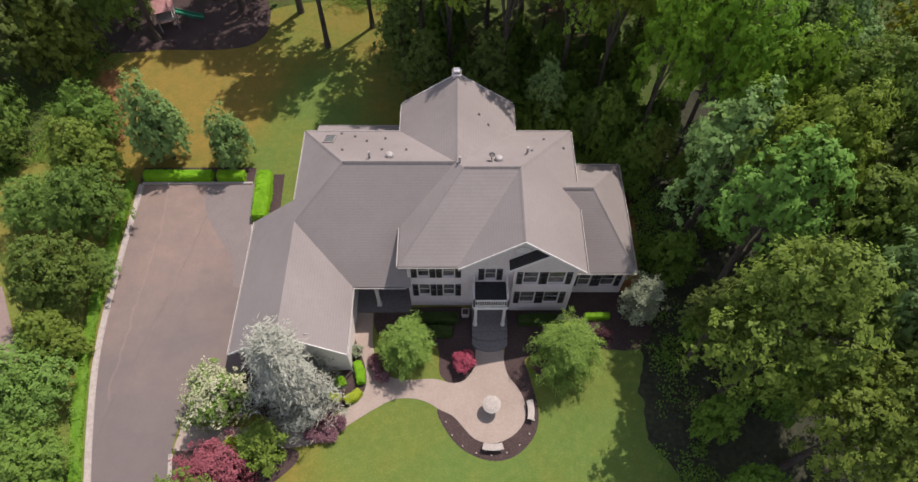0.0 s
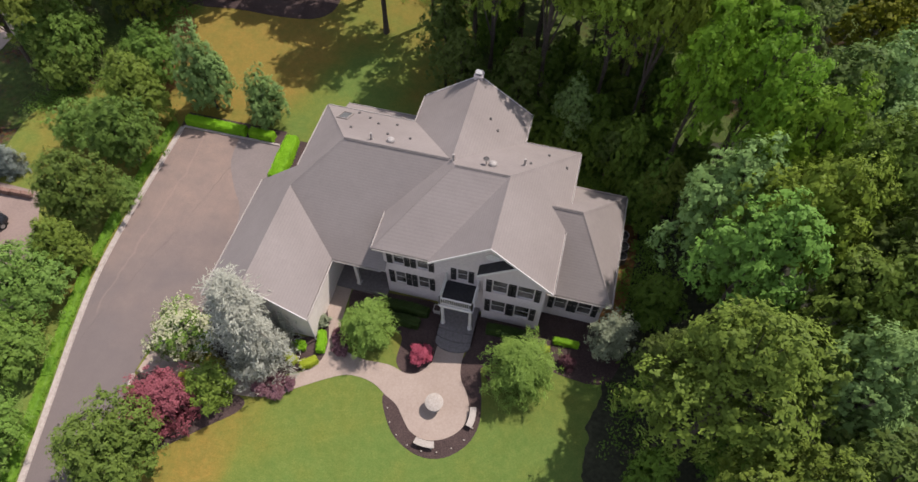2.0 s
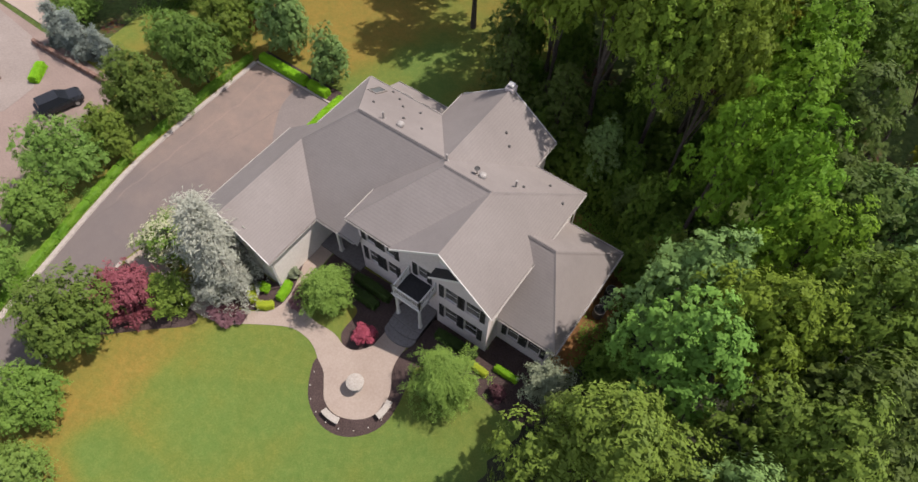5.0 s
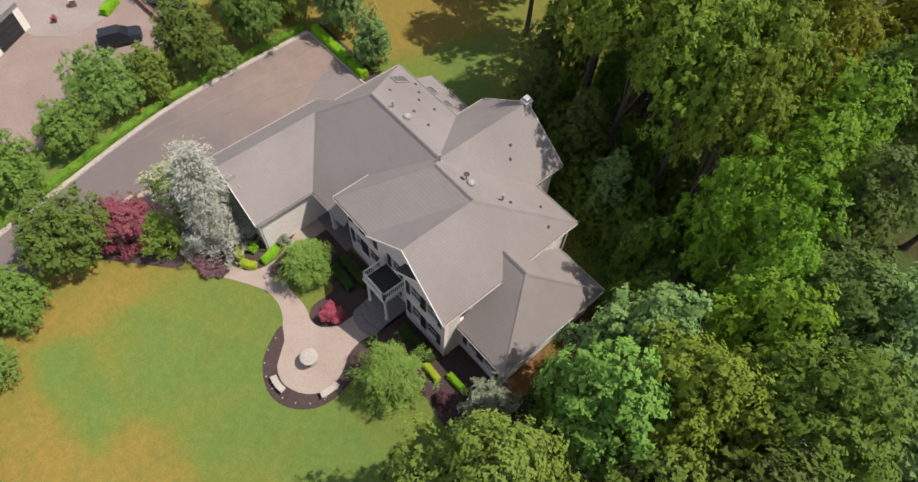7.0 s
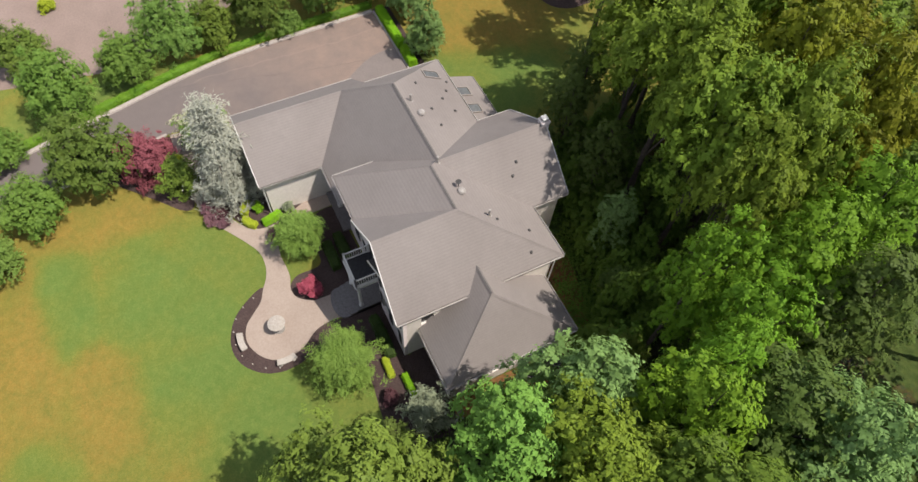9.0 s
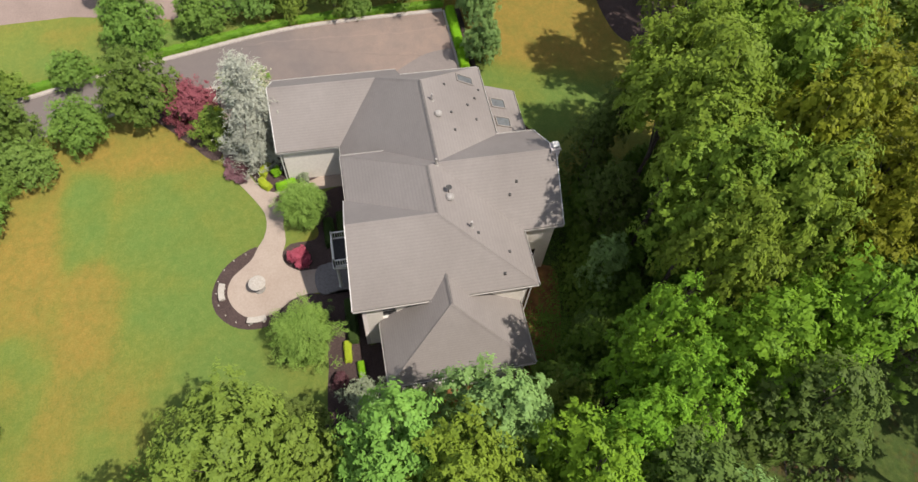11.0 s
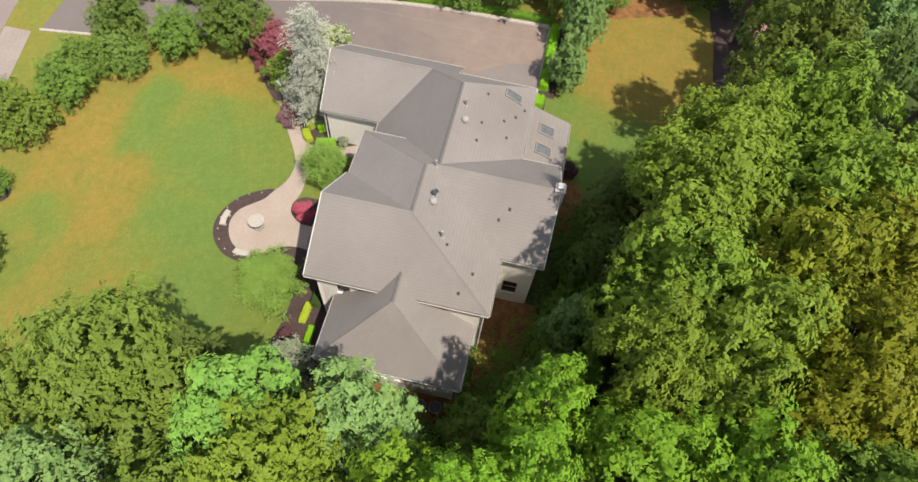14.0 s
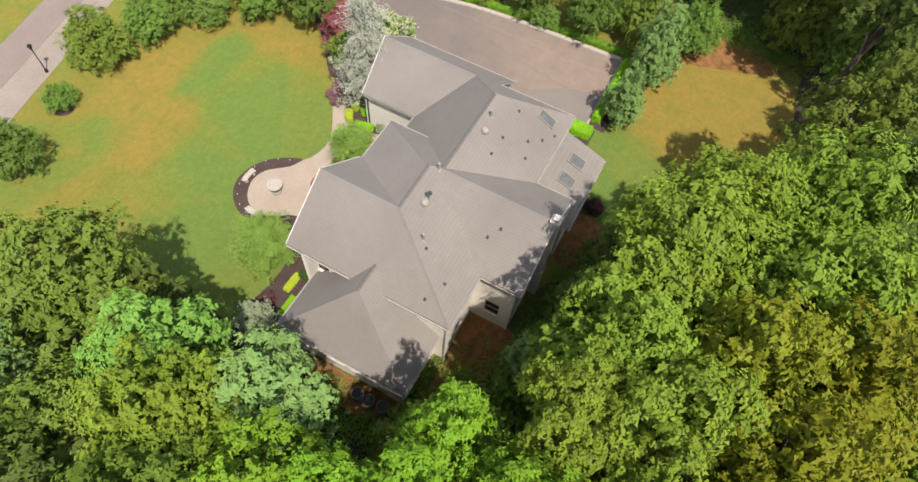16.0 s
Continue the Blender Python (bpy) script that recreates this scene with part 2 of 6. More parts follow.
SKYGLASS = speckled("grey_skylight_dome", (0.10, 0.105, 0.108), (0.16, 0.168, 0.17), 3, 0.25, spec=0.4)
WEATHERED = speckled("weathered_stone", (0.21, 0.195, 0.175), (0.33, 0.305, 0.275), 8, 0.85)
DARKROOF = speckled("dark_roof_metal", (0.02, 0.02, 0.022), (0.04, 0.039, 0.042), 5, 0.6)
VENTCAP = speckled("ridge_vent", (0.115, 0.105, 0.10), (0.165, 0.15, 0.143), 6, 0.8)
STRAW = speckled("rusty_pine_straw", (0.10, 0.052, 0.021), (0.36, 0.178, 0.062), 1.6, 0.95, big=0.5, bump=0.8, dist=0.04)
# earth tone kept near black, with the deep tree shade painted into it
SHADE_EARTH = speckled("earth_with_tree_shade", (0.018, 0.021, 0.012), (0.062, 0.064, 0.034), 3, 0.95, big=0.4, bump=0.8, dist=0.04)
STREET = speckled("street_asphalt", (0.19, 0.15, 0.138), (0.26, 0.208, 0.19), 9, 0.9)
PINKCLOTH = speckled("faded_pink_cloth", (0.42, 0.2, 0.19), (0.56, 0.32, 0.3), 4, 0.85)
SLIDEGREEN = speckled("green_plastic", (0.02, 0.16, 0.09), (0.04, 0.24, 0.14), 3, 0.4)
IRON = speckled("dark_iron", (0.02, 0.02, 0.02), (0.04, 0.04, 0.038), 6, 0.5, metal=0.6)
CARPAINT = speckled("black_car_paint", (0.012, 0.013, 0.015), (0.018, 0.019, 0.022), 3, 0.22, spec=0.6)
RUBBER = speckled("tyre_rubber", (0.015, 0.015, 0.015), (0.03, 0.03, 0.03), 6, 0.9)

OAK = leaf_material("oak_leaves", (0.085, 0.133, 0.019), (0.231, 0.304, 0.053), 0.3)
FRESH = leaf_material("fresh_green_leaves", (0.064, 0.127, 0.016), (0.204, 0.323, 0.048), 0.35)
OLIVE = leaf_material("olive_leaves", (0.106, 0.177, 0.019), (0.277, 0.382, 0.047), 0.3)
LIME = leaf_material("bright_maple_leaves", (0.098, 0.215, 0.034), (0.270, 0.485, 0.092), 0.2)
GOLDOAK = leaf_material("golden_oak_leaves", (0.120, 0.140, 0.010), (0.309, 0.322, 0.029), 0.3)
COOL = leaf_material("blue_green_leaves", (0.101, 0.193, 0.052), (0.312, 0.473, 0.149), 0.25)
SILVER = leaf_material("silver_cedar_needles", (0.25, 0.262, 0.205), (0.56, 0.57, 0.475), 0.1, 0.6, 0.15)
SAGE = leaf_material("grey_green_leaves", (0.14, 0.17, 0.10), (0.38, 0.42, 0.27), 0.1, 0.6, 0.1)
CREAM = leaf_material("cream_blossom", (0.3, 0.32, 0.18), (0.62, 0.61, 0.42), 0.1, 0.6, 0.15)
CRIMSON = leaf_material("crimson_maple_leaves", (0.15, 0.036, 0.046), (0.41, 0.135, 0.16), 0.1)
ROSE = leaf_material("rose_red_leaves", (0.26, 0.035, 0.06), (0.56, 0.14, 0.19), 0.1)
EDGING = leaf_material("edging_shrub_leaves", (0.07, 0.175, 0.012), (0.2, 0.365, 0.038), 0.15)
HEDGE = leaf_material("lime_hedge_leaves", (0.12, 0.3, 0.008), (0.28, 0.54, 0.025), 0.1)
GOLDEN = leaf_material("golden_shrub_leaves", (0.24, 0.31, 0.015), (0.46, 0.54, 0.05), 0.1)
PLUM = leaf_material("plum_leaves", (0.060, 0.026, 0.030), (0.17, 0.080, 0.085), 0.2)
PINKISH = leaf_material("dusty_pink_flowers", (0.10, 0.045, 0.055), (0.30, 0.165, 0.185), 0.1)
WEEP = leaf_material("weeping_cherry_leaves", (0.11, 0.195, 0.03), (0.27, 0.40, 0.085), 0.1)
YARD = leaf_material("garden_tree_leaves", (0.070, 0.141, 0.020), (0.237, 0.348, 0.068), 0.4)
YARDB = leaf_material("mid_green_leaves", (0.080, 0.135, 0.019), (0.252, 0.322, 0.055), 0.4)
DEEP = leaf_material("deep_green_leaves", (0.059, 0.117, 0.018), (0.199, 0.287, 0.060), 0.3)
LIMEB = leaf_material("light_green_leaves", (0.079, 0.165, 0.022), (0.252, 0.375, 0.089), 0.3)
SPRUCE = leaf_material("blue_spruce_needles", (0.12, 0.15, 0.125), (0.33, 0.375, 0.325), 0.15, 0.6, 0.05)
DARKOAK = leaf_material("dark_oak_leaves", (0.059, 0.099, 0.018), (0.166, 0.228, 0.052), 0.3)
GRASSY = leaf_material("grass_green_leaves", (0.092, 0.200, 0.015), (0.255, 0.432, 0.037), 0.25)
BOXWOOD = leaf_material("boxwood_leaves", (0.022, 0.042, 0.010), (0.065, 0.105, 0.025), 0.2)

# ---- mesh helpers ----


def part(name, data, material, parent=None, label=""):
    """One mesh object from a bmesh or a mesh, under a thing or a part."""
    if isinstance(data, bmesh.types.BMesh):
        me = bpy.data.meshes.new(name)
        data.to_mesh(me)
        data.free()
    else:
        me = data
    if material and not me.materials:
        me.materials.append(material)
    ob = new(name, me)
    ob.parent = parent
    if label:
        tagged(ob, label)
    return ob


def thing(name, at, label, category, group="", kind="", turn=0.0):
    """An Empty at the thing's base."""
    ob = new(name)
    ob.empty_display_size = 0.3
    ob.matrix_world = pose(at[0], at[1], at[2] if len(at) > 2 else 0.0, 0, 0, turn)
    return tagged(ob, label, category, group, kind)


def box(bm, lo, hi, bevel=0.0, m=None):
    """A box between two corners added to bm."""
    vs = [bm.verts.new((x, y, z)) for z in (lo[2], hi[2]) for y in (lo[1], hi[1]) for x in (lo[0], hi[0])]
    fs = [bm.faces.new([vs[i] for i in f]) for f in ((0, 2, 3, 1), (4, 5, 7, 6), (0, 1, 5, 4), (2, 6, 7, 3), (0, 4, 6, 2), (1, 3, 7, 5))]
    if bevel:
        es = list({e for f in fs for e in f.edges})
        got = bmesh.ops.bevel(bm, geom=es, offset=bevel, segments=1, affect="EDGES")
        vs = list({v for f in got["faces"] for v in f.verts} | {v for v in vs if v.is_valid})
    if m is not None:
        bmesh.ops.transform(bm, matrix=m, verts=[v for v in vs if v.is_valid])
    return bm


def boxed(lo, hi, bevel=0.0, m=None):
    return box(bmesh.new(), lo, hi, bevel, m)


def lathe(bm, profile, sides=24, at=(0, 0, 0)):
    """Turns (radius, z) pairs about the upright axis."""
    rings = []
    for r, z in profile:
        rings.append([bm.verts.new((at[0] + r * math.cos(2 * math.pi * i / sides), at[1] + r * math.sin(2 * math.pi * i / sides), at[2] + z)) for i in range(sides)])
    for a, b in zip(rings, rings[1:]):
        for i in range(sides):
            bm.faces.new((a[i], a[(i + 1) % sides], b[(i + 1) % sides], b[i]))
    bm.faces.new(rings[0][::-1])
    bm.faces.new(rings[-1])
    return bm


def tube(bm, pts, radii, sides=6):
    """A round limb through points, with a radius at each."""
    rings = []
    for i, p in enumerate(pts):
        a, b = Vector(pts[max(i - 1, 0)]), Vector(pts[min(i + 1, len(pts) - 1)])
        q = (b - a).to_track_quat("Z", "Y")
        rings.append([bm.verts.new(Vector(p) + q @ Vector((radii[i] * math.cos(2 * math.pi * k / sides), radii[i] * math.sin(2 * math.pi * k / sides), 0))) for k in range(sides)])
    for a, b in zip(rings, rings[1:]):
        for k in range(sides):
            bm.faces.new((a[k], a[(k + 1) % sides], b[(k + 1) % sides], b[k]))
    bm.faces.new(rings[0][::-1])
    bm.faces.new(rings[-1])
    return bm


def slab(bm, pts, z0, z1):
    """A flat plate over a plan outline."""
    low = [bm.verts.new((x, y, z0)) for x, y in pts]
    top = [bm.verts.new((x, y, z1)) for x, y in pts]
    n = len(pts)
    bm.faces.new(top)
    bm.faces.new(low[::-1])
    for i in range(n):
        bm.faces.new((low[i], low[(i + 1) % n], top[(i + 1) % n], top[i]))
    bmesh.ops.recalc_face_normals(bm, faces=bm.faces)
    return bm


def smooth_line(pts, steps=6, closed=False):
    """A Catmull-Rom curve through plan points."""
    out, n = [], len(pts)
    for i in range(n if closed else n - 1):
        g = [Vector(pts[(i + k) % n] if closed else pts[min(max(i + k, 0), n - 1)]) for k in (-1, 0, 1, 2)]
        for s in range(steps):
            t = s / steps
            out.append(tuple(0.5 * ((2 * g[1]) + (g[2] - g[0]) * t + (2 * g[0] - 5 * g[1] + 4 * g[2] - g[3]) * t * t + (3 * g[1] - g[0] - 3 * g[2] + g[3]) * t ** 3)))
    if not closed:
        out.append(tuple(pts[-1]))
    return out


def sheet(name, pts, z, material, label, category, kind="structure", thick=0.05):
    return tagged(part(name, slab(bmesh.new(), pts, z - thick, z), material), label, category, "", kind)


# ---- ground ----
ground_bm = bmesh.new()
bmesh.ops.create_grid(ground_bm, x_segments=8, y_segments=8, size=900)
bmesh.ops.translate(ground_bm, verts=ground_bm.verts, vec=(0, 0, -0.06))
tagged(part("ground", ground_bm, LITTER), "woodland floor of brown leaf litter and low green growth", "ground", "", "structure")

sheet("lawn", smooth_line([(-44, -38), (-20, -46), (0, -44), (16, -38), (20, -27), (17, -17), (14.6, -10.0), (12.2, -5.2), (11.0, -1.4), (10.8, 1.6), (10.9, 4.6), (11.4, 7.4), (9.4, 8.8), (9.2, 12), (9.0, 16.5), (4, 17.5), (0, 20.4), (-4, 22.5), (-5, 30), (-8, 40), (-16, 41), (-24, 38.5), (-30, 36.5), (-34.5, 33.5), (-36.5, 28), (-37, 22), (-41, 17), (-41, 11), (-40, -8)], 5, True),
      0.0, LAWN, "mown lawn, green in the middle and burnt straw-brown towards its edges", "lawn")
sheet("pine_straw_bed", smooth_line([(1.6, 17.9), (5.6, 17.9), (9.3, 17.2), (9.6, 9.0), (11.0, 8.8), (11.6, 14), (11.2, 18.4), (8.2, 20.2), (4.6, 21.2), (1.6, 21.4)], 3, True), 0.012, STRAW, "bed of rusty brown pine straw behind the house", "flower bed")
sheet("pine_straw_bed", smooth_line([(-9.8, 21.1), (-5.6, 21.1), (-5.4, 23.0), (-7.4, 23.6), (-9.9, 23.2)], 3, True), 0.011, STRAW, "small bed of rusty pine straw by the chimney", "flower bed")


def ragged(pts, steps, closed):
    """A smooth line with an uneven edge, like the rim of dappled tree shade."""
    return [(x + .34 * noise.noise(Vector((x, y, 0)) * 1.3) + .55 * noise.noise(Vector((x, y, 7)) * .5), y + .34 * noise.noise(Vector((x, y, 3)) * 1.3)) for x, y in smooth_line(pts, steps, closed)]


# dark sheet over the lawn's edge that paints in the trees' shade
sheet("shaded_earth", ragged([(22, -18), (16.2, -13.5), (13.0, -8.0), (11.2, -4.0), (10.4, -1.0), (10.2, 1.8), (10.4, 4.6), (11.0, 6.6), (11.4, 8.6), (11.6, 16), (11.2, 19.5), (14, 27), (26, 27), (30, 5)], 14, True), 0.006, SHADE_EARTH, "dark earth under the trees, with the tree shade put into its colour", "ground")
sheet("driveway", smooth_line([(-27.6, 18.2), (-27.35, 10), (-26.9, 4), (-25.9, -1), (-24.6, -6), (-23.2, -11.5), (-22, -15.5), (-20.6, -20), (-19.8, -26)], 4)
      + smooth_line([(-14.6, -26), (-15.6, -20), (-17.2, -15), (-18.6, -10), (-19.7, -6), (-20.3, -2.6), (-19.6, 0.4), (-17.0, 2.4)], 4) + [(-15.9, 2.4), (-15.9, 12.4), (-17.9, 12.5), (-18.6, 18.35)],
      0.012, DRIVE, "worn reddish-grey asphalt driveway and parking court", "driveway")
sheet("street", [(-130, -50.9), (-14, -29.15), (120, -2.3), (120, -5.3), (-14, -32.4), (-130, -57.9)], 0.01, STREET, "grey asphalt street beyond the lawn", "street")
sheet("pavement", [(-14.2, -26.6), (120, 2.9), (120, -2.3), (-14.2, -29.1)], 0.03, CONCRETE, "pale concrete pavement along the street", "pavement")
sheet("neighbour_driveway", [(-31, -16), (-30, -10), (-29.2, -5), (-32.5, 4), (-35.4, 9), (-60, 9.4), (-60, -20), (-40, -24), (-36, -32), (-30, -32)], 0.014, NDRIVE, "pinkish paved driveway of the neighbouring house", "driveway")

# ---- the house ----
house = thing("house", (0, 9, 0), "large two-storey pale brick house with grey-brown shingle hip and gable roofs", "house")
HOUSE_INV = Matrix.Translation((0, -9, 0))


def hp(name, bm, material, parent=None, label=""):
    """A part of the house given in world coordinates."""
    top = parent is None
    if top:
        bmesh.ops.translate(bm, verts=bm.verts, vec=(0, -9, 0))
    return part(name, bm, material, house if top else parent, label)


def wall_bm(p0, p1, z0, z1, holes=(), thick=0.25):
    """An upright wall from p0 to p1, its outer face on the right-hand side, with openings (u0, u1, z0, z1) through it."""
    bm = bmesh.new()
    a, b = Vector((*p0, 0)), Vector((*p1, 0))
    u = (b - a).normalized()
    inward = Vector((-u.y, u.x, 0)) * thick
    length = (b - a).length
    us = sorted({0.0, length, *[h[i] for h in holes for i in (0, 1)]})
    zs = sorted({z0, z1, *[h[i] for h in holes for i in (2, 3)]})
    solid = lambda i, j: 0 <= i < len(us) - 1 and 0 <= j < len(zs) - 1 and not any(
        h[0] <= (us[i] + us[i + 1]) / 2 <= h[1] and h[2] <= (zs[j] + zs[j + 1]) / 2 <= h[3] for h in holes)
    cache = {}

    def v(i, j, k):
        if (i, j, k) not in cache:
            cache[i, j, k] = bm.verts.new(a + u * us[i] + Vector((0, 0, zs[j])) + inward * k)
        return cache[i, j, k]

    for i in range(len(us) - 1):
        for j in range(len(zs) - 1):
            if not solid(i, j):
                continue
            bm.faces.new((v(i, j, 0), v(i + 1, j, 0), v(i + 1, j + 1, 0), v(i, j + 1, 0)))
            bm.faces.new((v(i, j, 1), v(i, j + 1, 1), v(i + 1, j + 1, 1), v(i + 1, j, 1)))
            for di, dj, c in ((-1, 0, ((i, j), (i, j + 1))), (1, 0, ((i + 1, j), (i + 1, j + 1))), (0, -1, ((i, j), (i + 1, j))), (0, 1, ((i, j + 1), (i + 1, j + 1)))):
                if not solid(i + di, j + dj):
                    bm.faces.new((v(*c[0], 0), v(*c[1], 0), v(*c[1], 1), v(*c[0], 1)))
    bmesh.ops.recalc_face_normals(bm, faces=bm.faces)
    return bm


def window(p0, p1, u0, u1, z0, z1, shutters=True, bars=(1, 1), label="white sash window with dark panes"):
    """A framed window in an opening of the wall p0 to p1, with panes, bars, sill and shutters."""
    a, b = Vector((*p0, 0)), Vector((*p1, 0))
    u = (b - a).normalized()
    ang = math.degrees(math.atan2(u.y, u.x))
    w, h = u1 - u0, z1 - z0
    base = a + u * u0
    bm = bmesh.new()
    for lo, hi in (((0, .05, 0), (.036, .16, h)), ((w - .036, .05, 0), (w, .16, h)), ((.036, .05, 0), (w - .036, .16, .04)), ((.036, .05, h - .04), (w - .036, .16, h)), ((.036, .08, h / 2 - .014), (w - .036, .14, h / 2 + .014))):
        box(bm, lo, hi)
    for k in range(1, bars[0]):
        box(bm, (w * k / bars[0] - .012, .085, .07), (w * k / bars[0] + .012, .13, h - .07))
    for k in range(1, 2 * bars[1]):
        if k != bars[1]:
            box(bm, (.07, .088, h * k / bars[1] / 2 - .012), (w - .07, .127, h * k / bars[1] / 2 + .012))
    me = bpy.data.meshes.new("window")
    bm.to_mesh(me)
    bm.free()
    fr = part("window", me, TRIM, house, label)
    fr.matrix_basis = HOUSE_INV @ pose(base.x, base.y, z0, 0, 0, ang)
    pane = BLIND if shutters else GLASS
    part("pane", boxed((.036, .10, .04), (w - .036, .115, h / 2 - .014)), pane, fr)
    part("pane", boxed((.036, .10, h / 2 + .014), (w - .036, .115, h - .04)), pane, fr)
    part("sill", boxed((-.03, -.045, -.06), (w + .03, .05, -.002), .01), WALL, fr)
    if shutters:
        for x0 in (-.43, w + .05):
            s = bmesh.new()
            box(s, (x0, -.05, -.02), (x0 + .06, -.004, h + .02))
            box(s, (x0 + .32, -.05, -.02), (x0 + .38, -.004, h + .02))
            for z in (-.02, h / 2 - .04, h - .06):
                box(s, (x0 + .06, -.05, z), (x0 + .32, -.004, z + .08))
            for k in range(16):
                z = .07 + (h - .2) * k / 16
                if abs(z - h / 2) > .07:
                    box(s, (x0 + .06, -.04, z), (x0 + .32, -.012, z + .05))
            part("shutter", s, SHUTTER, fr, "dark louvred shutter")
    return fr


def windowed_wall(name, p0, p1, z0, z1, wins, material=WALL, label="", shutters=True, thick=0.25, bars=(1, 1)):
    ob = hp(name, wall_bm(p0, p1, z0, z1, wins, thick), material, None, label)
    for w in wins:
        window(p0, p1, *w, shutters=shutters, bars=bars)
    return ob


# front of the main block: left bays, entrance bay, right bays
windowed_wall("wall", (-5.5, 7.5), (-1.8, 7.5), 0, 6.42, [(.68, 1.42, 1.65, 3.2), (2.33, 3.1, 1.65, 3.2), (.68, 1.42, 4.25, 5.75), (2.33, 3.1, 4.25, 5.75)])
ENTRY = (-1.8, 7.5), (1.45, 7.5)
hp("wall", wall_bm(*ENTRY, 0, 6.5, [(1.15, 2.25, .55, 2.75), (1.4, 2.12, 3.95, 5.35)]), WALL)
window(*ENTRY, 1.4, 2.12, 3.95, 5.35)
windowed_wall("wall", (1.45, 7.1), (5.5, 7.1), 0, 6.42, [(.62, 1.6, 1.3, 2.9), (2.25, 3.25, 1.3, 2.9), (.62, 1.6, 4.1, 5.62), (2.25, 3.35, 4.1, 5.62)])
hp("wall", wall_bm((1.45, 7.5), (1.45, 7.35), 0, 6.42), WALL)
# remaining walls of the two-storey block
windowed_wall("wall", (5.5, 7.35), (5.5, 17.8), 0, 6.42, [(1.0, 1.9, 4.1, 5.6)], SIDING, shutters=False)
windowed_wall("wall", (5.25, 17.8), (1.5, 17.8), 0, 6.42, [(1.3, 2.3, 1.2, 2.8), (1.3, 2.3, 4.1, 5.5)], SIDING, shutters=False)
windowed_wall("wall", (1.5, 17.8), (1.5, 20.6), 0, 6.42, [(0.9, 1.95, 1.3, 3.0)], SIDING, shutters=False)
windowed_wall("wall", (1.25, 20.6), (-5.9, 20.6), 0, 6.42, [(.9, 2.3, 1.0, 2.8), (5.0, 6.4, 1.0, 2.8), (.9, 2.3, 4.0, 5.4), (5.0, 6.4, 4.0, 5.4)], SIDING, shutters=False)
hp("wall", wall_bm((-5.9, 20.999), (-5.9, 17.8), 0, 6.42), SIDING)
windowed_wall("wall", (-5.9, 17.8), (-12.75, 17.8), 0, 6.42, [(1.0, 1.9, 1.0, 2.8)], SIDING, shutters=False)
windowed_wall("wall", (-12.75, 17.55), (-12.75, 11.9), 0, 6.42, [(1.6, 2.5, 1.2, 2.7), (1.6, 2.5, 4.0, 5.4)], SIDING, shutters=False)
hp("wall", wall_bm((-5.5, 10.4), (-5.5, 7.75), 0, 6.42), WALL)
# garage wing, with three doors on the court side
hp("wall", wall_bm((-12.75, 11.9), (-16.1, 11.9), 0, 3.72), SIDING)
GARAGE = (-16.1, 11.65), (-16.1, 2.65)
hp("wall", wall_bm(*GARAGE, 0, 3.72, [(.5, 3.1, .0, 2.25), (3.4, 6.0, .0, 2.25), (6.3, 8.9, .0, 2.25)]), SIDING)
for u0 in (.5, 3.4, 6.3):
    bm = bmesh.new()
    for k in range(4):
        box(bm, (-16.02, 11.65 - u0 - 2.6, .02 + .556 * k), (-15.96, 11.65 - u0, .56 + .556 * k), .012)
    hp("garage_door", bm, TRIM, None, "white panelled garage door")
WINGF = (-15.85, 2.65), (-9.35, 2.65)
hp("wall", wall_bm(*WINGF, 0, 3.72, [(2.2, 3.75, .9, 2.6)]), SIDING, None, "cream gable wall with an arched window")
window(*WINGF, 2.2, 3.75, .9, 2.6, shutters=False, bars=(3, 2))
hp("wall", wall_bm((-9.35, 2.9), (-9.35, 8.8), 0, 3.72), SIDING)
windowed_wall("wall", (-9.35, 8.8), (-5.5, 8.8), 0, 5.1, [(.5, 1.5, 1.1, 2.7), (2.4, 3.4, .5, 2.7)], WALL, shutters=False)
# east wing with its row of windows
windowed_wall("wall", (5.5, 8.55), (9.5, 8.55), 0, 3.6, [(.75, 1.6, 1.1, 2.75), (2.35, 3.3, 1.1, 2.75)])
windowed_wall("wall", (9.5, 8.8), (9.5, 17.0), 0, 3.6, [(.12 + 2.1 * g + .6 * k, .6 + 2.1 * g + .6 * k, 1.4, 2.9) for g in range(4) for k in range(3)], SIDING, shutters=False)
hp("wall", wall_bm((9.25, 17.0), (5.5, 17.0), 0, 3.6), SIDING)
# rear lean-to
windowed_wall("wall", (-5.9, 21.0), (-12.6, 21.0), 0, 3.4, [(.6, 2.8, .6, 2.6), (4.0, 6.2, .6, 2.6)], SIDING, shutters=False, bars=(4, 1))
hp("wall", wall_bm((-12.6, 20.75), (-12.6, 17.8), 0, 3.5), SIDING)


def gable(y, pts, material, thick=0.25):
    """An upright gable triangle facing along y; thick < 0 lies behind."""
    bm = bmesh.new()
    a = [bm.verts.new((x, y, z)) for x, z in pts]
    b = [bm.verts.new((x, y + thick, z)) for x, z in pts]
    bm.faces.new(a)
    bm.faces.new(b[::-1])
    for i in range(len(pts)):
        j = (i + 1) % len(pts)
        bm.faces.new((a[i], a[j], b[j], b[i]))
    bmesh.ops.recalc_face_normals(bm, faces=bm.faces)
    return bm


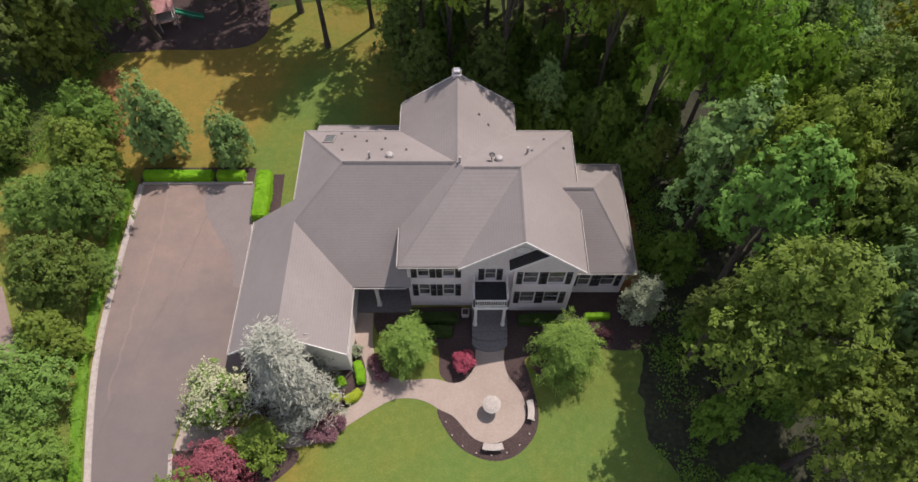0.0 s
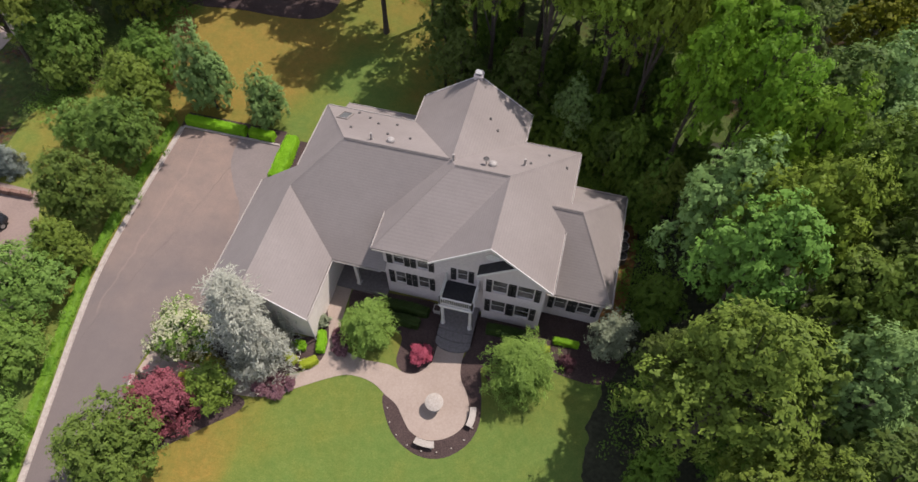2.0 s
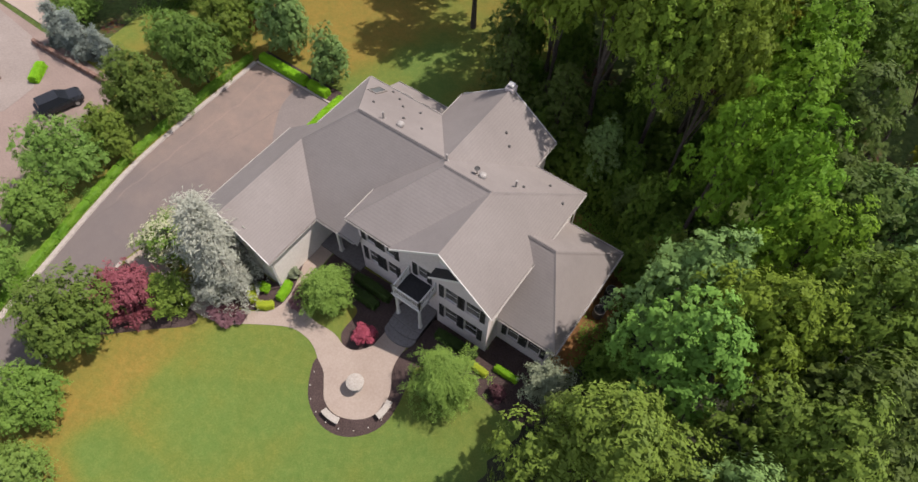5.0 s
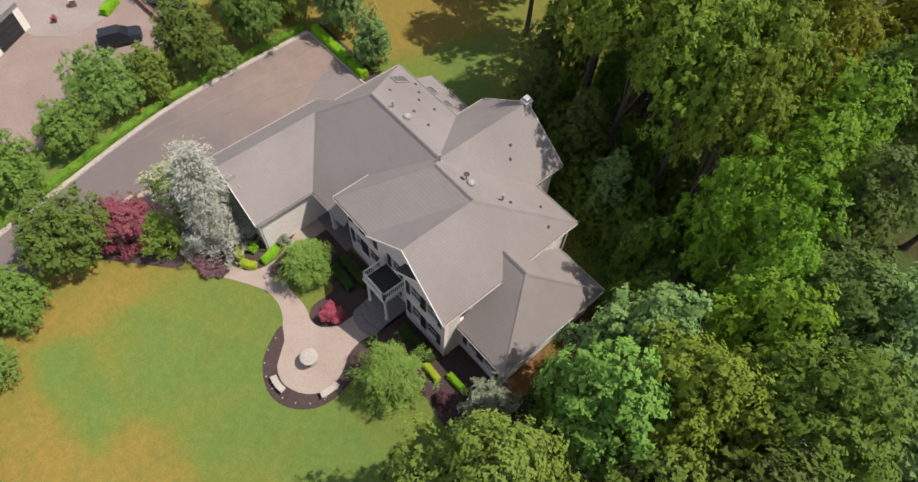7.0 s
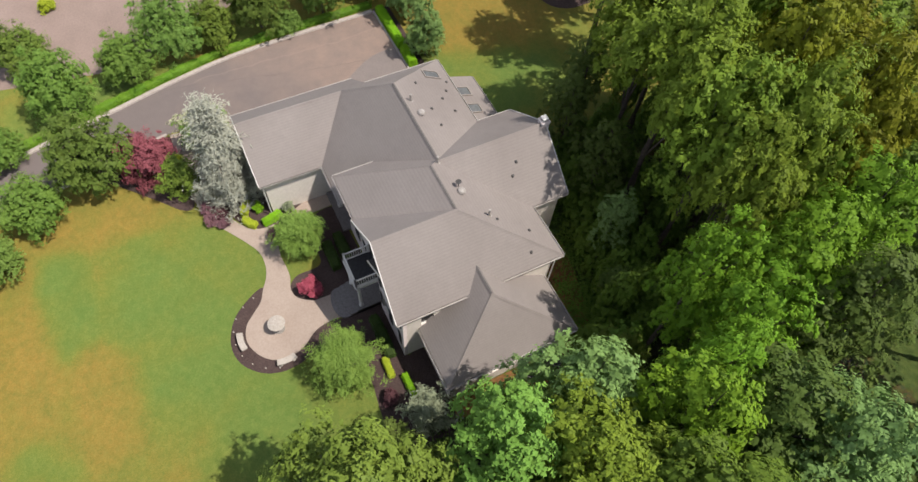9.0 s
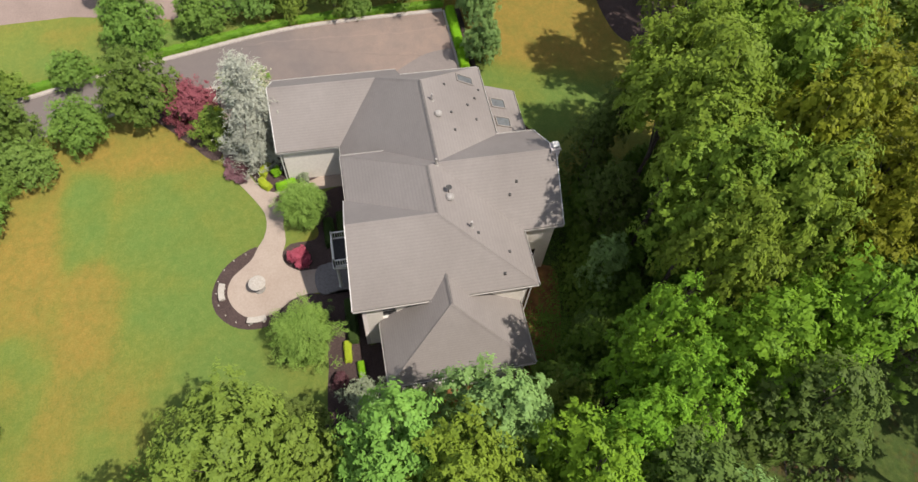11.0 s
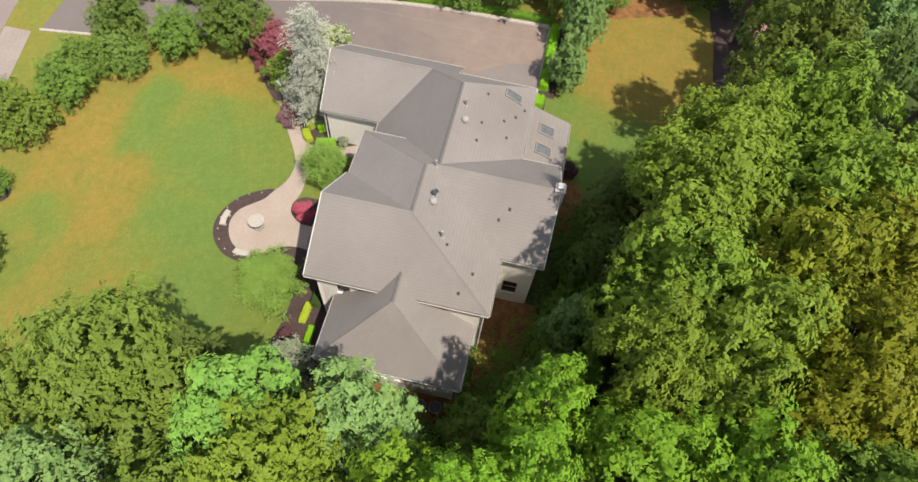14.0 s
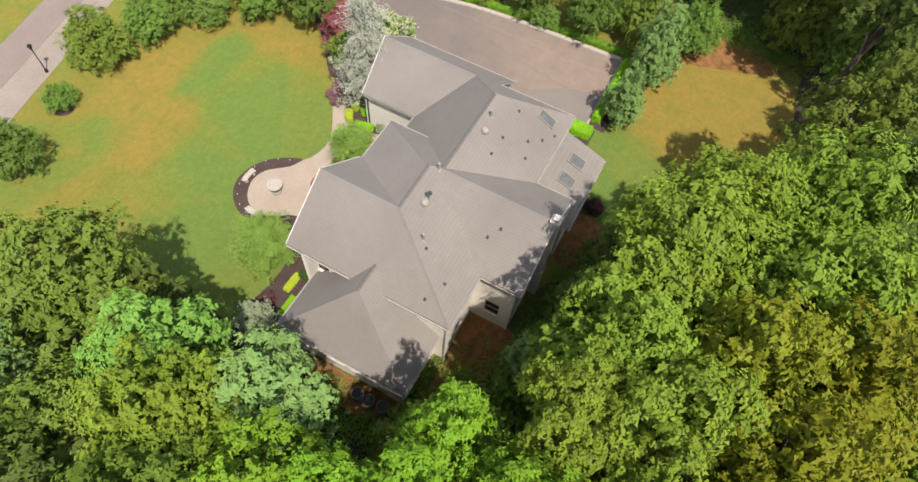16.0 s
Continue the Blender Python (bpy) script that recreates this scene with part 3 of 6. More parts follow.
hp("gable_wall", gable(7.5, [(-1.8, 6.5), (5.3, 6.5), (1.8, 9.5)], WALL), WALL)
hp("gable_wall", gable(7.1, [(1.45, 6.42), (5.5, 6.42), (3.49, 8.15)], WALL), WALL)
hp("gable_wall", gable(2.65, [(-16.1, 3.72), (-9.35, 3.72), (-12.815, 6.45)], SIDING), SIDING)
hp("gable_wall", gable(20.6, [(-5.9, 6.42), (1.5, 6.42), (-2.2, 9.15)], SIDING, -0.25), SIDING)
arch = bmesh.new()
ring = [(-12.875 + .82 * math.cos(math.pi * k / 12), 2.62 + .62 * math.sin(math.pi * k / 12)) for k in range(13)]
a_ = [arch.verts.new((x, 2.62, z)) for x, z in ring]
b_ = [arch.verts.new((x, 2.66, z)) for x, z in ring]
arch.faces.new(a_)
for i in range(12):
    arch.faces.new((a_[i], a_[i + 1], b_[i + 1], b_[i]))
hp("arched_fanlight", arch, GLASS, None, "dark half-round fanlight over the window")
oval = bmesh.new()
lathe(oval, [(.34, 0), (.34, .06), (.24, .06), (.24, .03)], 24)
bmesh.ops.transform(oval, matrix=pose(1.85, 7.5, 7.75, 90, 0, 0) @ Matrix.Diagonal((1.25, 1, 1, 1)), verts=oval.verts)
hp("gable_vent", oval, TRIM, None, "white oval vent in the front gable")

# roof slopes
ZE, EV = 6.49, 3.77
R1W, R1E = (-9.57, 13.12, 9.315), (-2.33, 13.12, 9.315)
R2W, R2E = (-1.79, 12.36, 9.737), (1.80, 12.36, 9.737)
APEX, PK = (-2.2, 12.94, 9.414), (1.80, 6.85, 9.737)
VAL = (-12.815, 10.254, 6.718)


def slope(pts, thick=0.09, cover=None):
    """One plane of shingles with pale edges, as thick as a roof deck."""
    bm = bmesh.new()
    top = [bm.verts.new(p) for p in pts]
    low = [bm.verts.new((p[0], p[1], p[2] - thick)) for p in pts]
    f = bm.faces.new(top)
    g = bm.faces.new(low[::-1])
    f.normal_update()
    sides = [bm.faces.new((low[i], low[(i + 1) % len(pts)], top[(i + 1) % len(pts)], top[i])) for i in range(len(pts))]
    if f.normal.z < 0:
        bmesh.ops.reverse_faces(bm, faces=bm.faces)
    for s in (*sides, g):
        s.material_index = 1
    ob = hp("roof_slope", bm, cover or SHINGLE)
    ob.data.materials.append(GUTTER)
    return ob


slope([(-13.1, 18.19, ZE), R1W, R1E, APEX, (-6.3, 18.19, ZE)])
slope([APEX, R2W, R2E, (5.91, 18.19, ZE), (1.88, 18.19, ZE)])
slope([(-16.5, 2.3, EV), (-12.815, 2.3, 6.718), VAL, R1W, (-13.1, 18.19, ZE), (-13.1, 12.2, ZE), (-16.5, 12.2, EV)])
slope([(-9.13, 2.3, EV), (-9.13, 7.0, EV), VAL, (-12.815, 2.3, 6.718)])
slope([R1W, VAL, (-9.13, 7.0, EV), (-5.3, 7.0, EV), (-5.3, 10.56, 6.997), R1E])
slope([(-5.95, 7.02, ZE), (-2.16, 7.02, ZE), R2E, R2W])
slope([(-5.95, 7.02, ZE), R2W, R1E, (-5.95, 10.0, ZE)])
slope([(-2.16, 7.02, ZE), (-2.16, 6.85, ZE), PK, R2E])
slope([R2E, PK, (5.91, 6.6, ZE), (5.91, 18.19, ZE)])
slope([(1.07, 6.72, ZE), (3.49, 6.72, 8.40), (3.49, 7.7, 8.40), (1.07, 7.7, ZE)], cover=DARKROOF)
slope([(-6.3, 18.19, ZE), APEX, (-2.2, 20.95, 9.414), (-6.3, 20.95, ZE)])
slope([APEX, (1.88, 18.19, ZE), (1.88, 20.95, ZE), (-2.2, 20.95, 9.414)])
EP0, EP1 = (4.7, 12.45, 7.42), (6.76, 12.45, 7.42)
slope([(5.3, 8.16, 3.63), (9.89, 8.16, 3.63), EP1, (5.3, 12.45, 7.42)])
slope([(9.89, 8.16, 3.63), (9.89, 17.42, 3.63), EP1])
slope([(9.89, 17.42, 3.63), (5.3, 17.42, 3.63), (5.3, 12.45, 7.42), EP1])
slope([(4.72, 12.45, 7.42), (5.3, 12.45, 7.42), (5.3, 11.4, 6.49)])
slope([(4.72, 12.45, 7.42), (5.3, 13.6, 6.54), (5.3, 12.45, 7.42)])
slope([(-13.1, 17.9, 4.8), (-5.92, 17.9, 4.8), (-5.92, 21.4, 3.5), (-13.1, 21.4, 3.5)])


def ridge(a, b, material=SHINGLE):
    a, b = Vector(a), Vector(b)
    d = b - a
    q = d.to_track_quat("Y", "Z").to_matrix().to_4x4()
    bm = bmesh.new()
    vs = [[bm.verts.new((x, y, z)) for x, z in ((-.11, -.05), (0, .035), (.11, -.05))] for y in (0, d.length)]
    for i in (0, 1):
        bm.faces.new((vs[0][i], vs[0][i + 1], vs[1][i + 1], vs[1][i]))
    bm.faces.new((vs[0][0], vs[1][0], vs[1][2], vs[0][2]))
    bmesh.ops.recalc_face_normals(bm, faces=bm.faces)
    bmesh.ops.transform(bm, matrix=Matrix.Translation(a) @ q, verts=bm.verts)
    return hp("ridge_cap", bm, material)


for a, b in ((R1W, R1E), (R2W, R2E), (R2E, PK), (R1W, (-13.1, 18.19, ZE)), (R1W, VAL), (VAL, (-12.815, 2.3, 6.718)), (R2E, (5.91, 18.19, ZE)),
             (APEX, (-2.2, 20.95, 9.414)), (EP0, EP1), (EP1, (9.89, 8.16, 3.63)), (EP1, (9.89, 17.42, 3.63)), (R2W, (-5.95, 7.02, ZE))):
    ridge(a, b, VENTCAP if a in (R1W, R2W, EP0) and abs(a[2] - b[2]) < .01 else SHINGLE)


def gutter(a, b):
    """A white gutter along an eave."""
    a, b = Vector(a), Vector(b)
    u = (b - a).normalized()
    out = Vector((u.y, -u.x, 0))
    bm = bmesh.new()
    prof = [(-.02, -.03), (-.02, -.17), (.08, -.17), (.11, -.02), (.085, -.02), (.06, -.15), (.0, -.15), (.0, -.03)]
    ends = [[bm.verts.new(p + out * x + Vector((0, 0, z))) for x, z in prof] for p in (a, b)]
    for i in range(8):
        j = (i + 1) % 8
        bm.faces.new((ends[0][i], ends[0][j], ends[1][j], ends[1][i]))
    bmesh.ops.recalc_face_normals(bm, faces=bm.faces)
    return hp("gutter", bm, GUTTER)


for a, b in (((-5.95, 7.02, ZE), (-2.16, 7.02, ZE)), ((5.91, 6.6, ZE), (5.91, 18.19, ZE)), ((5.91, 18.19, ZE), (1.88, 18.19, ZE)), ((-6.3, 18.19, ZE), (-13.1, 18.19, ZE)), ((-13.1, 18.19, ZE), (-13.1, 12.2, ZE)),
             ((-16.5, 12.2, EV), (-16.5, 2.3, EV)), ((-9.13, 2.3, EV), (-9.13, 7.0, EV)), ((-9.13, 7.0, EV), (-5.6, 7.0, EV)), ((5.6, 8.16, 3.63), (9.89, 8.16, 3.63)), ((9.89, 8.16, 3.63), (9.89, 17.42, 3.63)), ((9.89, 17.42, 3.63), (5.6, 17.42, 3.63)),
             ((1.88, 18.19, ZE), (1.88, 20.95, ZE)), ((-6.3, 20.95, ZE), (-6.3, 18.19, ZE)), ((-5.95, 10.0, ZE), (-5.95, 7.02, ZE)), ((-5.92, 21.4, 3.5), (-13.1, 21.4, 3.5))):
    gutter(a, b)


def rake(a, b, out):
    """A pale board along the sloping edge of a gable."""
    a, b = Vector(a), Vector(b)
    bm = bmesh.new()
    ends = [[bm.verts.new(p + Vector((0, out * y, z))) for y, z in ((.004, .03), (.06, .03), (.06, -.15), (.004, -.15))] for p in (a, b)]
    for i in range(4):
        bm.faces.new((ends[0][i], ends[0][(i + 1) % 4], ends[1][(i + 1) % 4], ends[1][i]))
    bm.faces.new(ends[0][::-1])
    bm.faces.new(ends[1])
    bmesh.ops.recalc_face_normals(bm, faces=bm.faces)
    return hp("rake_board", bm, TRIM, None, "white painted rake board")


for a, b, out in (((-2.16, 6.85, ZE), PK, -1), (PK, (5.91, 6.6, ZE), -1), ((3.49, 6.72, 8.40), (1.07, 6.72, ZE), -1), ((-16.5, 2.3, EV), (-12.815, 2.3, 6.718), -1), ((-9.13, 2.3, EV), (-12.815, 2.3, 6.718), -1),
                  ((-6.3, 20.95, ZE), (-2.2, 20.95, 9.414), 1), ((1.88, 20.95, ZE), (-2.2, 20.95, 9.414), 1)):
    rake(a, b, out)
for x, y, z in ((-9.25, 2.5, EV), (5.62, 17.9, ZE)):
    bm = bmesh.new()
    tube(bm, [(x, y, z - .1), (x, y, .1)], [.05, .05], 8)
    hp("downpipe", bm, TRIM, None, "white downpipe")

# chimney, vents, pipes and skylights
bm = bmesh.new()
box(bm, (-2.55, 20.62, 0), (-1.95, 21.2, 9.5), .02)
box(bm, (-2.59, 20.58, 9.5), (-1.91, 21.24, 9.6), .02)
chim = hp("chimney", bm, WALL, None, "pale brick chimney on the rear gable")
part("chimney_cap", boxed((-2.48, 11.7, 9.7), (-2.02, 12.12, 9.85), .03), TRIM, chim, "white metal chimney cap")
part("flue", boxed((-2.42, 11.75, 9.6), (-2.08, 12.07, 9.7)), METAL, chim)
NZ = lambda y: ZE + .557 * (18.19 - y)


def roof_pipe(x, y, z, h=.6, r=.08):
    bm = bmesh.new()
    tube(bm, [(x, y, z - .1), (x, y, z + h)], [r, r], 8)
    tube(bm, [(x, y, z - .05), (x, y, z + .05)], [r * 2.2, r * 1.3], 8)
    return hp("vent_pipe", bm, PALE, None, "pale plumbing vent pipe")


def roof_vent(x, y, z, r=.27):
    bm = bmesh.new()
    lathe(bm, [(r * .7, -.15), (r * .7, .14), (r, .12), (r, .2), (r * .75, .3), (r * .2, .34)], 16, (x, y, z))
    return hp("roof_vent", bm, PALE, None, "round pale roof vent")


def small_vent(x, y, z):
    return hp("box_vent", box(bmesh.new(), (x - .085, y - .08, z - .1), (x + .085, y + .08, z + .1), .02), METAL, None, "small dark box vent")


for x, y in ((-7.9, 13.7), (-2.06, 12.98), (2.4, 14.42)):
    roof_pipe(x, y, NZ(y))
for x, y in ((-6.62, 13.92), (.46, 13.42)):
    roof_vent(x, y, NZ(y))
for x, y in ((5.15, 16.12), (-7.25, 14.99), (-5.63, 14.95), (-8.47, 16.42), (-7.23, 16.84), (-9.9, 14.94), (-9.39, 17.16), (-10.44, 17.69), (2.75, 14.82), (3.8, 16.7)):
    small_vent(x, y, min(NZ(y), ZE + .79 * (5.91 - x)))
for x, y in ((-.72, 18.09), (-.07, 17.55)):
    small_vent(x, y, 6.49 + .717 * (1.88 - x))


def skylight(x, y, fz, dz, w=.75, l=1.15):
    """A framed skylight lying on a slope that falls by dz per metre towards +y."""
    m = Matrix.Translation((x, y - 9, fz)) @ pose(0, 0, 0, -math.degrees(math.atan(dz)), 0, 0)
    bm = bmesh.new()
    for lo, hi in (((-w / 2, -l / 2, -.05), (-w / 2 + .08, l / 2, .1)), ((w / 2 - .08, -l / 2, -.05), (w / 2, l / 2, .1)), ((-w / 2 + .08, -l / 2, -.05), (w / 2 - .08, -l / 2 + .08, .1)), ((-w / 2 + .08, l / 2 - .08, -.05), (w / 2 - .08, l / 2, .1))):
        box(bm, lo, hi)
    ob = part("skylight", bm, FASCIA, house, "grey framed skylight with a dull pane")
    ob.matrix_basis = m
    part("pane", boxed((-w / 2 + .08, -l / 2 + .08, 0), (w / 2 - .08, l / 2 - .08, .05), .02), SKYGLASS, ob)


skylight(-11.1, 16.7, NZ(16.7), .557, .8, 1.45)
for x in (-11.3, -9.35):
    skylight(x, 19.65, 4.8 - .371 * 1.75, .371, 1.0, 1.3)

# porch post, front door, portico with balcony, steps
for x in (-7.75,):
    bm = bmesh.new()
    box(bm, (x - .12, 7.35, .2), (x + .12, 7.6, 3.62), .015)
    box(bm, (x - .17, 7.3, .2), (x + .17, 7.65, .4), .01)
    hp("porch_post", bm, TRIM, None, "white square porch post")
hp("porch_floor", boxed((-9.35, 6.9, 0), (-5.5, 8.8, .2)), SLATE)
door = hp("front_door", boxed((-.62, 7.58, .57), (.42, 7.64, 2.72), .01), SHUTTER, None, "dark panelled front door")
for x0 in (-.52, -.06):
    for z0 in (.75, 1.75):
        part("door_panel", boxed((x0, -1.45, z0), (x0 + .36, -1.425, z0 + .8), .01), SHUTTER, door)
bm = bmesh.new()
box(bm, (-1.15, 5.6, 3.2), (1.1, 7.5, 3.5), .02)
box(bm, (-1.22, 5.53, 3.5), (1.17, 7.5, 3.58), .02)
balcony = hp("balcony_deck", bm, TRIM, None, "white portico entablature carrying the balcony")
hp("balcony_floor", boxed((-1.1, 5.65, 3.584), (1.05, 7.5, 3.60)), DARKROOF)
for x in (-.98, .93):
    bm = bmesh.new()
    lathe(bm, [(.17, .5), (.17, .62), (.125, .66), (.115, 2.0), (.10, 3.02), (.15, 3.08), (.15, 3.2)], 16, (x, 5.8, 0))
    hp("column", bm, TRIM, None, "white round portico column")


def railing(a, b, n):
    a, b = Vector(a), Vector(b)
    u = (b - a).normalized()
    q = math.degrees(math.atan2(u.y, u.x))
    length = (b - a).length
    m = Matrix.Translation(a - Vector((0, 9, 0))) @ pose(0, 0, 0, 0, 0, q)
    rail = part("balustrade", boxed((0, -.045, .82), (length, .045, .90), .01), TRIM, house, "white balustrade rail")
    rail.matrix_basis = m
    part("bottom_rail", boxed((0, -.03, .08), (length, .03, .14)), TRIM, rail)
    for k in range(n):
        x = length * (k + .5) / n
        part("baluster", boxed((x - .022, -.022, .14), (x + .022, .022, .82)), TRIM, rail)
    for x in (0, length):
        part("newel_post", boxed((x - .06, -.06, 0), (x + .06, .06, 1.0), .01), TRIM, rail)


railing((-1.12, 5.66, 3.58), (1.07, 5.66, 3.58), 15)
railing((-1.12, 7.42, 3.58), (-1.12, 5.66, 3.58), 11)
railing((1.07, 5.66, 3.58), (1.07, 7.42, 3.58), 11)
for k, (r, z) in enumerate(((1.22, .5), (1.22, .34), (1.22, .17))):
    y0 = (5.4, 5.0, 4.55)[k]
    pts = [(-r, 7.5)] + [(-r * math.cos(math.pi * i / 14), y0 - .62 * math.sin(math.pi * i / 14) * (k + .25) / 2.25) for i in range(15)] + [(r, 7.5)]
    hp("step", slab(bmesh.new(), [(x + .03, y) for x, y in pts], 0, z), SLATE, None, "grey stone entrance step")

# ---- paving and beds ----
WALK = smooth_line([(-20.2, -2.7), (-16, -2.6), (-12.8, -2.5), (-10.6, -2.0), (-9.3, -1.1), (-7.6, 0.0), (-6.4, 0.6), (-5.2, 0.68), (-4.2, 0.42), (-3.4, -0.05), (-2.5, -0.5), (-1.85, -1.2), (-1.1, -1.95), (0, -2.25), (1.2, -1.85), (2.05, -1.0), (2.28, 0.1), (1.95, 1.2), (1.25, 2.2), (0.98, 3.2), (0.98, 4.3)], 5) \
    + [(-0.95, 4.3)] + smooth_line([(-1.0, 2.9), (-1.65, 2.0), (-2.5, 1.72), (-3.6, 2.0), (-4.6, 2.0), (-5.6, 1.95), (-7.2, 2.4), (-8.0, 4.2), (-8.2, 6.9)], 4) + [(-9.55, 6.9)] \
    + smooth_line([(-9.6, 5.4), (-9.0, 4.2), (-8.4, 2.6), (-8.4, 1.2), (-9.3, 0.1), (-10.9, -0.7), (-12.8, -1.1), (-16, -1.2), (-20.0, -1.1)], 4)
sheet("walkway", WALK, 0.03, PAVE, "curved pinkish concrete garden walk ending in a round court", "walkway")
sheet("mulch_bed", smooth_line([(-3.5, 0.02), (-3.05, -1.25), (-1.9, -2.6), (-0.2, -3.3), (1.4, -3.05), (2.65, -1.9), (3.1, -0.5), (2.95, 0.9), (2.6, 2.4), (2.6, 3.6), (5.5, 4.4), (10.5, 4.2), (11.6, 7.5), (10, 8.6), (5.6, 8.5), (5.4, 7.1), (1.3, 7.3), (1.1, 4.3), (0.9, 3.2), (0.9, 0.5), (0, -1), (-2, 0)], 4, True),
      0.015, MULCH, "dark brown mulch bed curving round the court", "flower bed")
sheet("mulch_bed", smooth_line([(-3.5, 4.1), (-3.4, 2.4), (-2.5, 1.65), (-1.55, 1.95), (-0.8, 3.0), (-0.8, 6.0), (-1.5, 7.3), (-5.4, 7.3), (-7.9, 7.1), (-7.95, 5.6), (-7.0, 4.7), (-5.4, 4.2), (-4.2, 4.5)], 4, True), 0.016, MULCH, "dark mulch island with a red bush", "flower bed")
sheet("mulch_bed", smooth_line([(-9.4, 5.2), (-8.9, 4.0), (-8.35, 2.6), (-8.3, 1.4), (-9.2, 0.3), (-10.8, -0.5), (-13.5, -0.9), (-16.4, 0.6), (-16.4, 2.7), (-12.5, 2.7), (-9.6, 2.7)], 4, True), 0.017, MULCH, "dark mulch bed round the garage corner", "flower bed")
sheet("mulch_bed", smooth_line([(-20.0, -2.75), (-16, -2.65), (-12.7, -2.55), (-12.3, -3.4), (-14.0, -5.0), (-16.4, -7.2), (-18.4, -9.0), (-19.6, -6.4)], 4, True), 0.018, MULCH, "dark mulch bed beside the driveway", "flower bed")
sheet("asphalt_patch", smooth_line([(-22.4, 18.25), (-22.0, 15.8), (-20.6, 13.4), (-19.2, 11.5), (-18.6, 9.0)], 4) + [(-15.95, 8.6), (-15.95, 12.4), (-17.9, 12.5), (-18.65, 18.25)], 0.017, PATCH, "smoother grey asphalt patch beside the garage", "paving")
sheet("mulch_bed", [(1.9 + 1.0 * math.cos(k * .5236), -19.8 + .9 * math.sin(k * .5236)) for k in range(12)], 0.015, MULCH, "round dark mulch ring under a small tree", "flower bed")
sheet("mulch_bed", smooth_line([(-38.0, 35.2), (-34.0, 33.6), (-30.0, 34.0), (-25.0, 34.0), (-21.5, 34.8), (-20.4, 37.5), (-22.0, 42.0), (-30.0, 44.0), (-38.0, 43.0)], 4, True), 0.02, MULCH, "dark mulch under tall trees round a play set", "flower bed")
sheet("pine_straw_bed", smooth_line([(-36.5, 33.0), (-33.6, 31.8), (-32.0, 28.0), (-30.6, 24.2), (-31.0, 21.6), (-33.4, 21.4), (-35.2, 25.0), (-36.8, 29.0)], 4, True), 0.013, STRAW, "strip of rusty pine straw at the edge of the trees", "flower bed")
sheet("mulch_bed", [(-27.9, 18.4), (-18.7, 18.4), (-18.7, 20.0), (-27.9, 20.0)], 0.019, MULCH, "dark mulch strip under the hedge", "flower bed")
sheet("mulch_bed", [(-18.5, 19.3), (-18.0, 14.4), (-16.1, 14.4), (-16.3, 19.3)], 0.019, MULCH, "dark mulch strip under the clipped hedge", "flower bed")

# ---- plants ----


def cards(pos, nrm, size, aspect, rng, long_dir=None):
    """Leaf blades: folded four-cornered cards at pos, facing nrm. Returns vertices and faces."""
    n = len(pos)
    nrm = nrm / np.linalg.norm(nrm, axis=1, keepdims=True)
    ref = rng.normal(size=(n, 3)) if long_dir is None else long_dir
    a = ref - nrm * (ref * nrm).sum(1, keepdims=True)
    a /= np.linalg.norm(a, axis=1, keepdims=True) + 1e-9
    b = np.cross(nrm, a)
    s = (size * rng.uniform(0.65, 1.35, n))[:, None]
    fold = nrm * s * 0.12
    v = np.stack([pos - a * s * 0.5, pos + b * s * 0.5 * aspect + fold, pos + a * s * 0.5, pos - b * s * 0.5 * aspect + fold], 1).reshape(-1, 3)
    return v, np.arange(n * 4).reshape(-1, 4)


def leaf_mesh(name, v, f, material):
    me = bpy.data.meshes.new(name)
    me.from_pydata(v.tolist(), [], f.tolist())
    me.materials.append(material)
    return me


def ball(rng, n):
    d = rng.normal(size=(n, 3))
    return d / np.linalg.norm(d, axis=1, keepdims=True)


def blades(pos, nrm, size, aspect, rng, axes=0.0):
    """Small three-cornered leaf blades, cheap enough for a whole wood."""
    n = len(pos)
    nrm = nrm / np.linalg.norm(nrm, axis=1, keepdims=True)
    ref = rng.normal(size=(n, 3)) + axes
    a = ref - nrm * (ref * nrm).sum(1, keepdims=True)
    a /= np.linalg.norm(a, axis=1, keepdims=True) + 1e-9
    b = np.cross(nrm, a)
    s = (size * rng.uniform(0.6, 1.4, n))[:, None]
    v = np.stack([pos - a * s * 0.45 + b * s * 0.42 * aspect, pos - a * s * 0.45 - b * s * 0.42 * aspect, pos + a * s * 0.6], 1).reshape(-1, 3)
    return v, np.arange(n * 3).reshape(-1, 3)


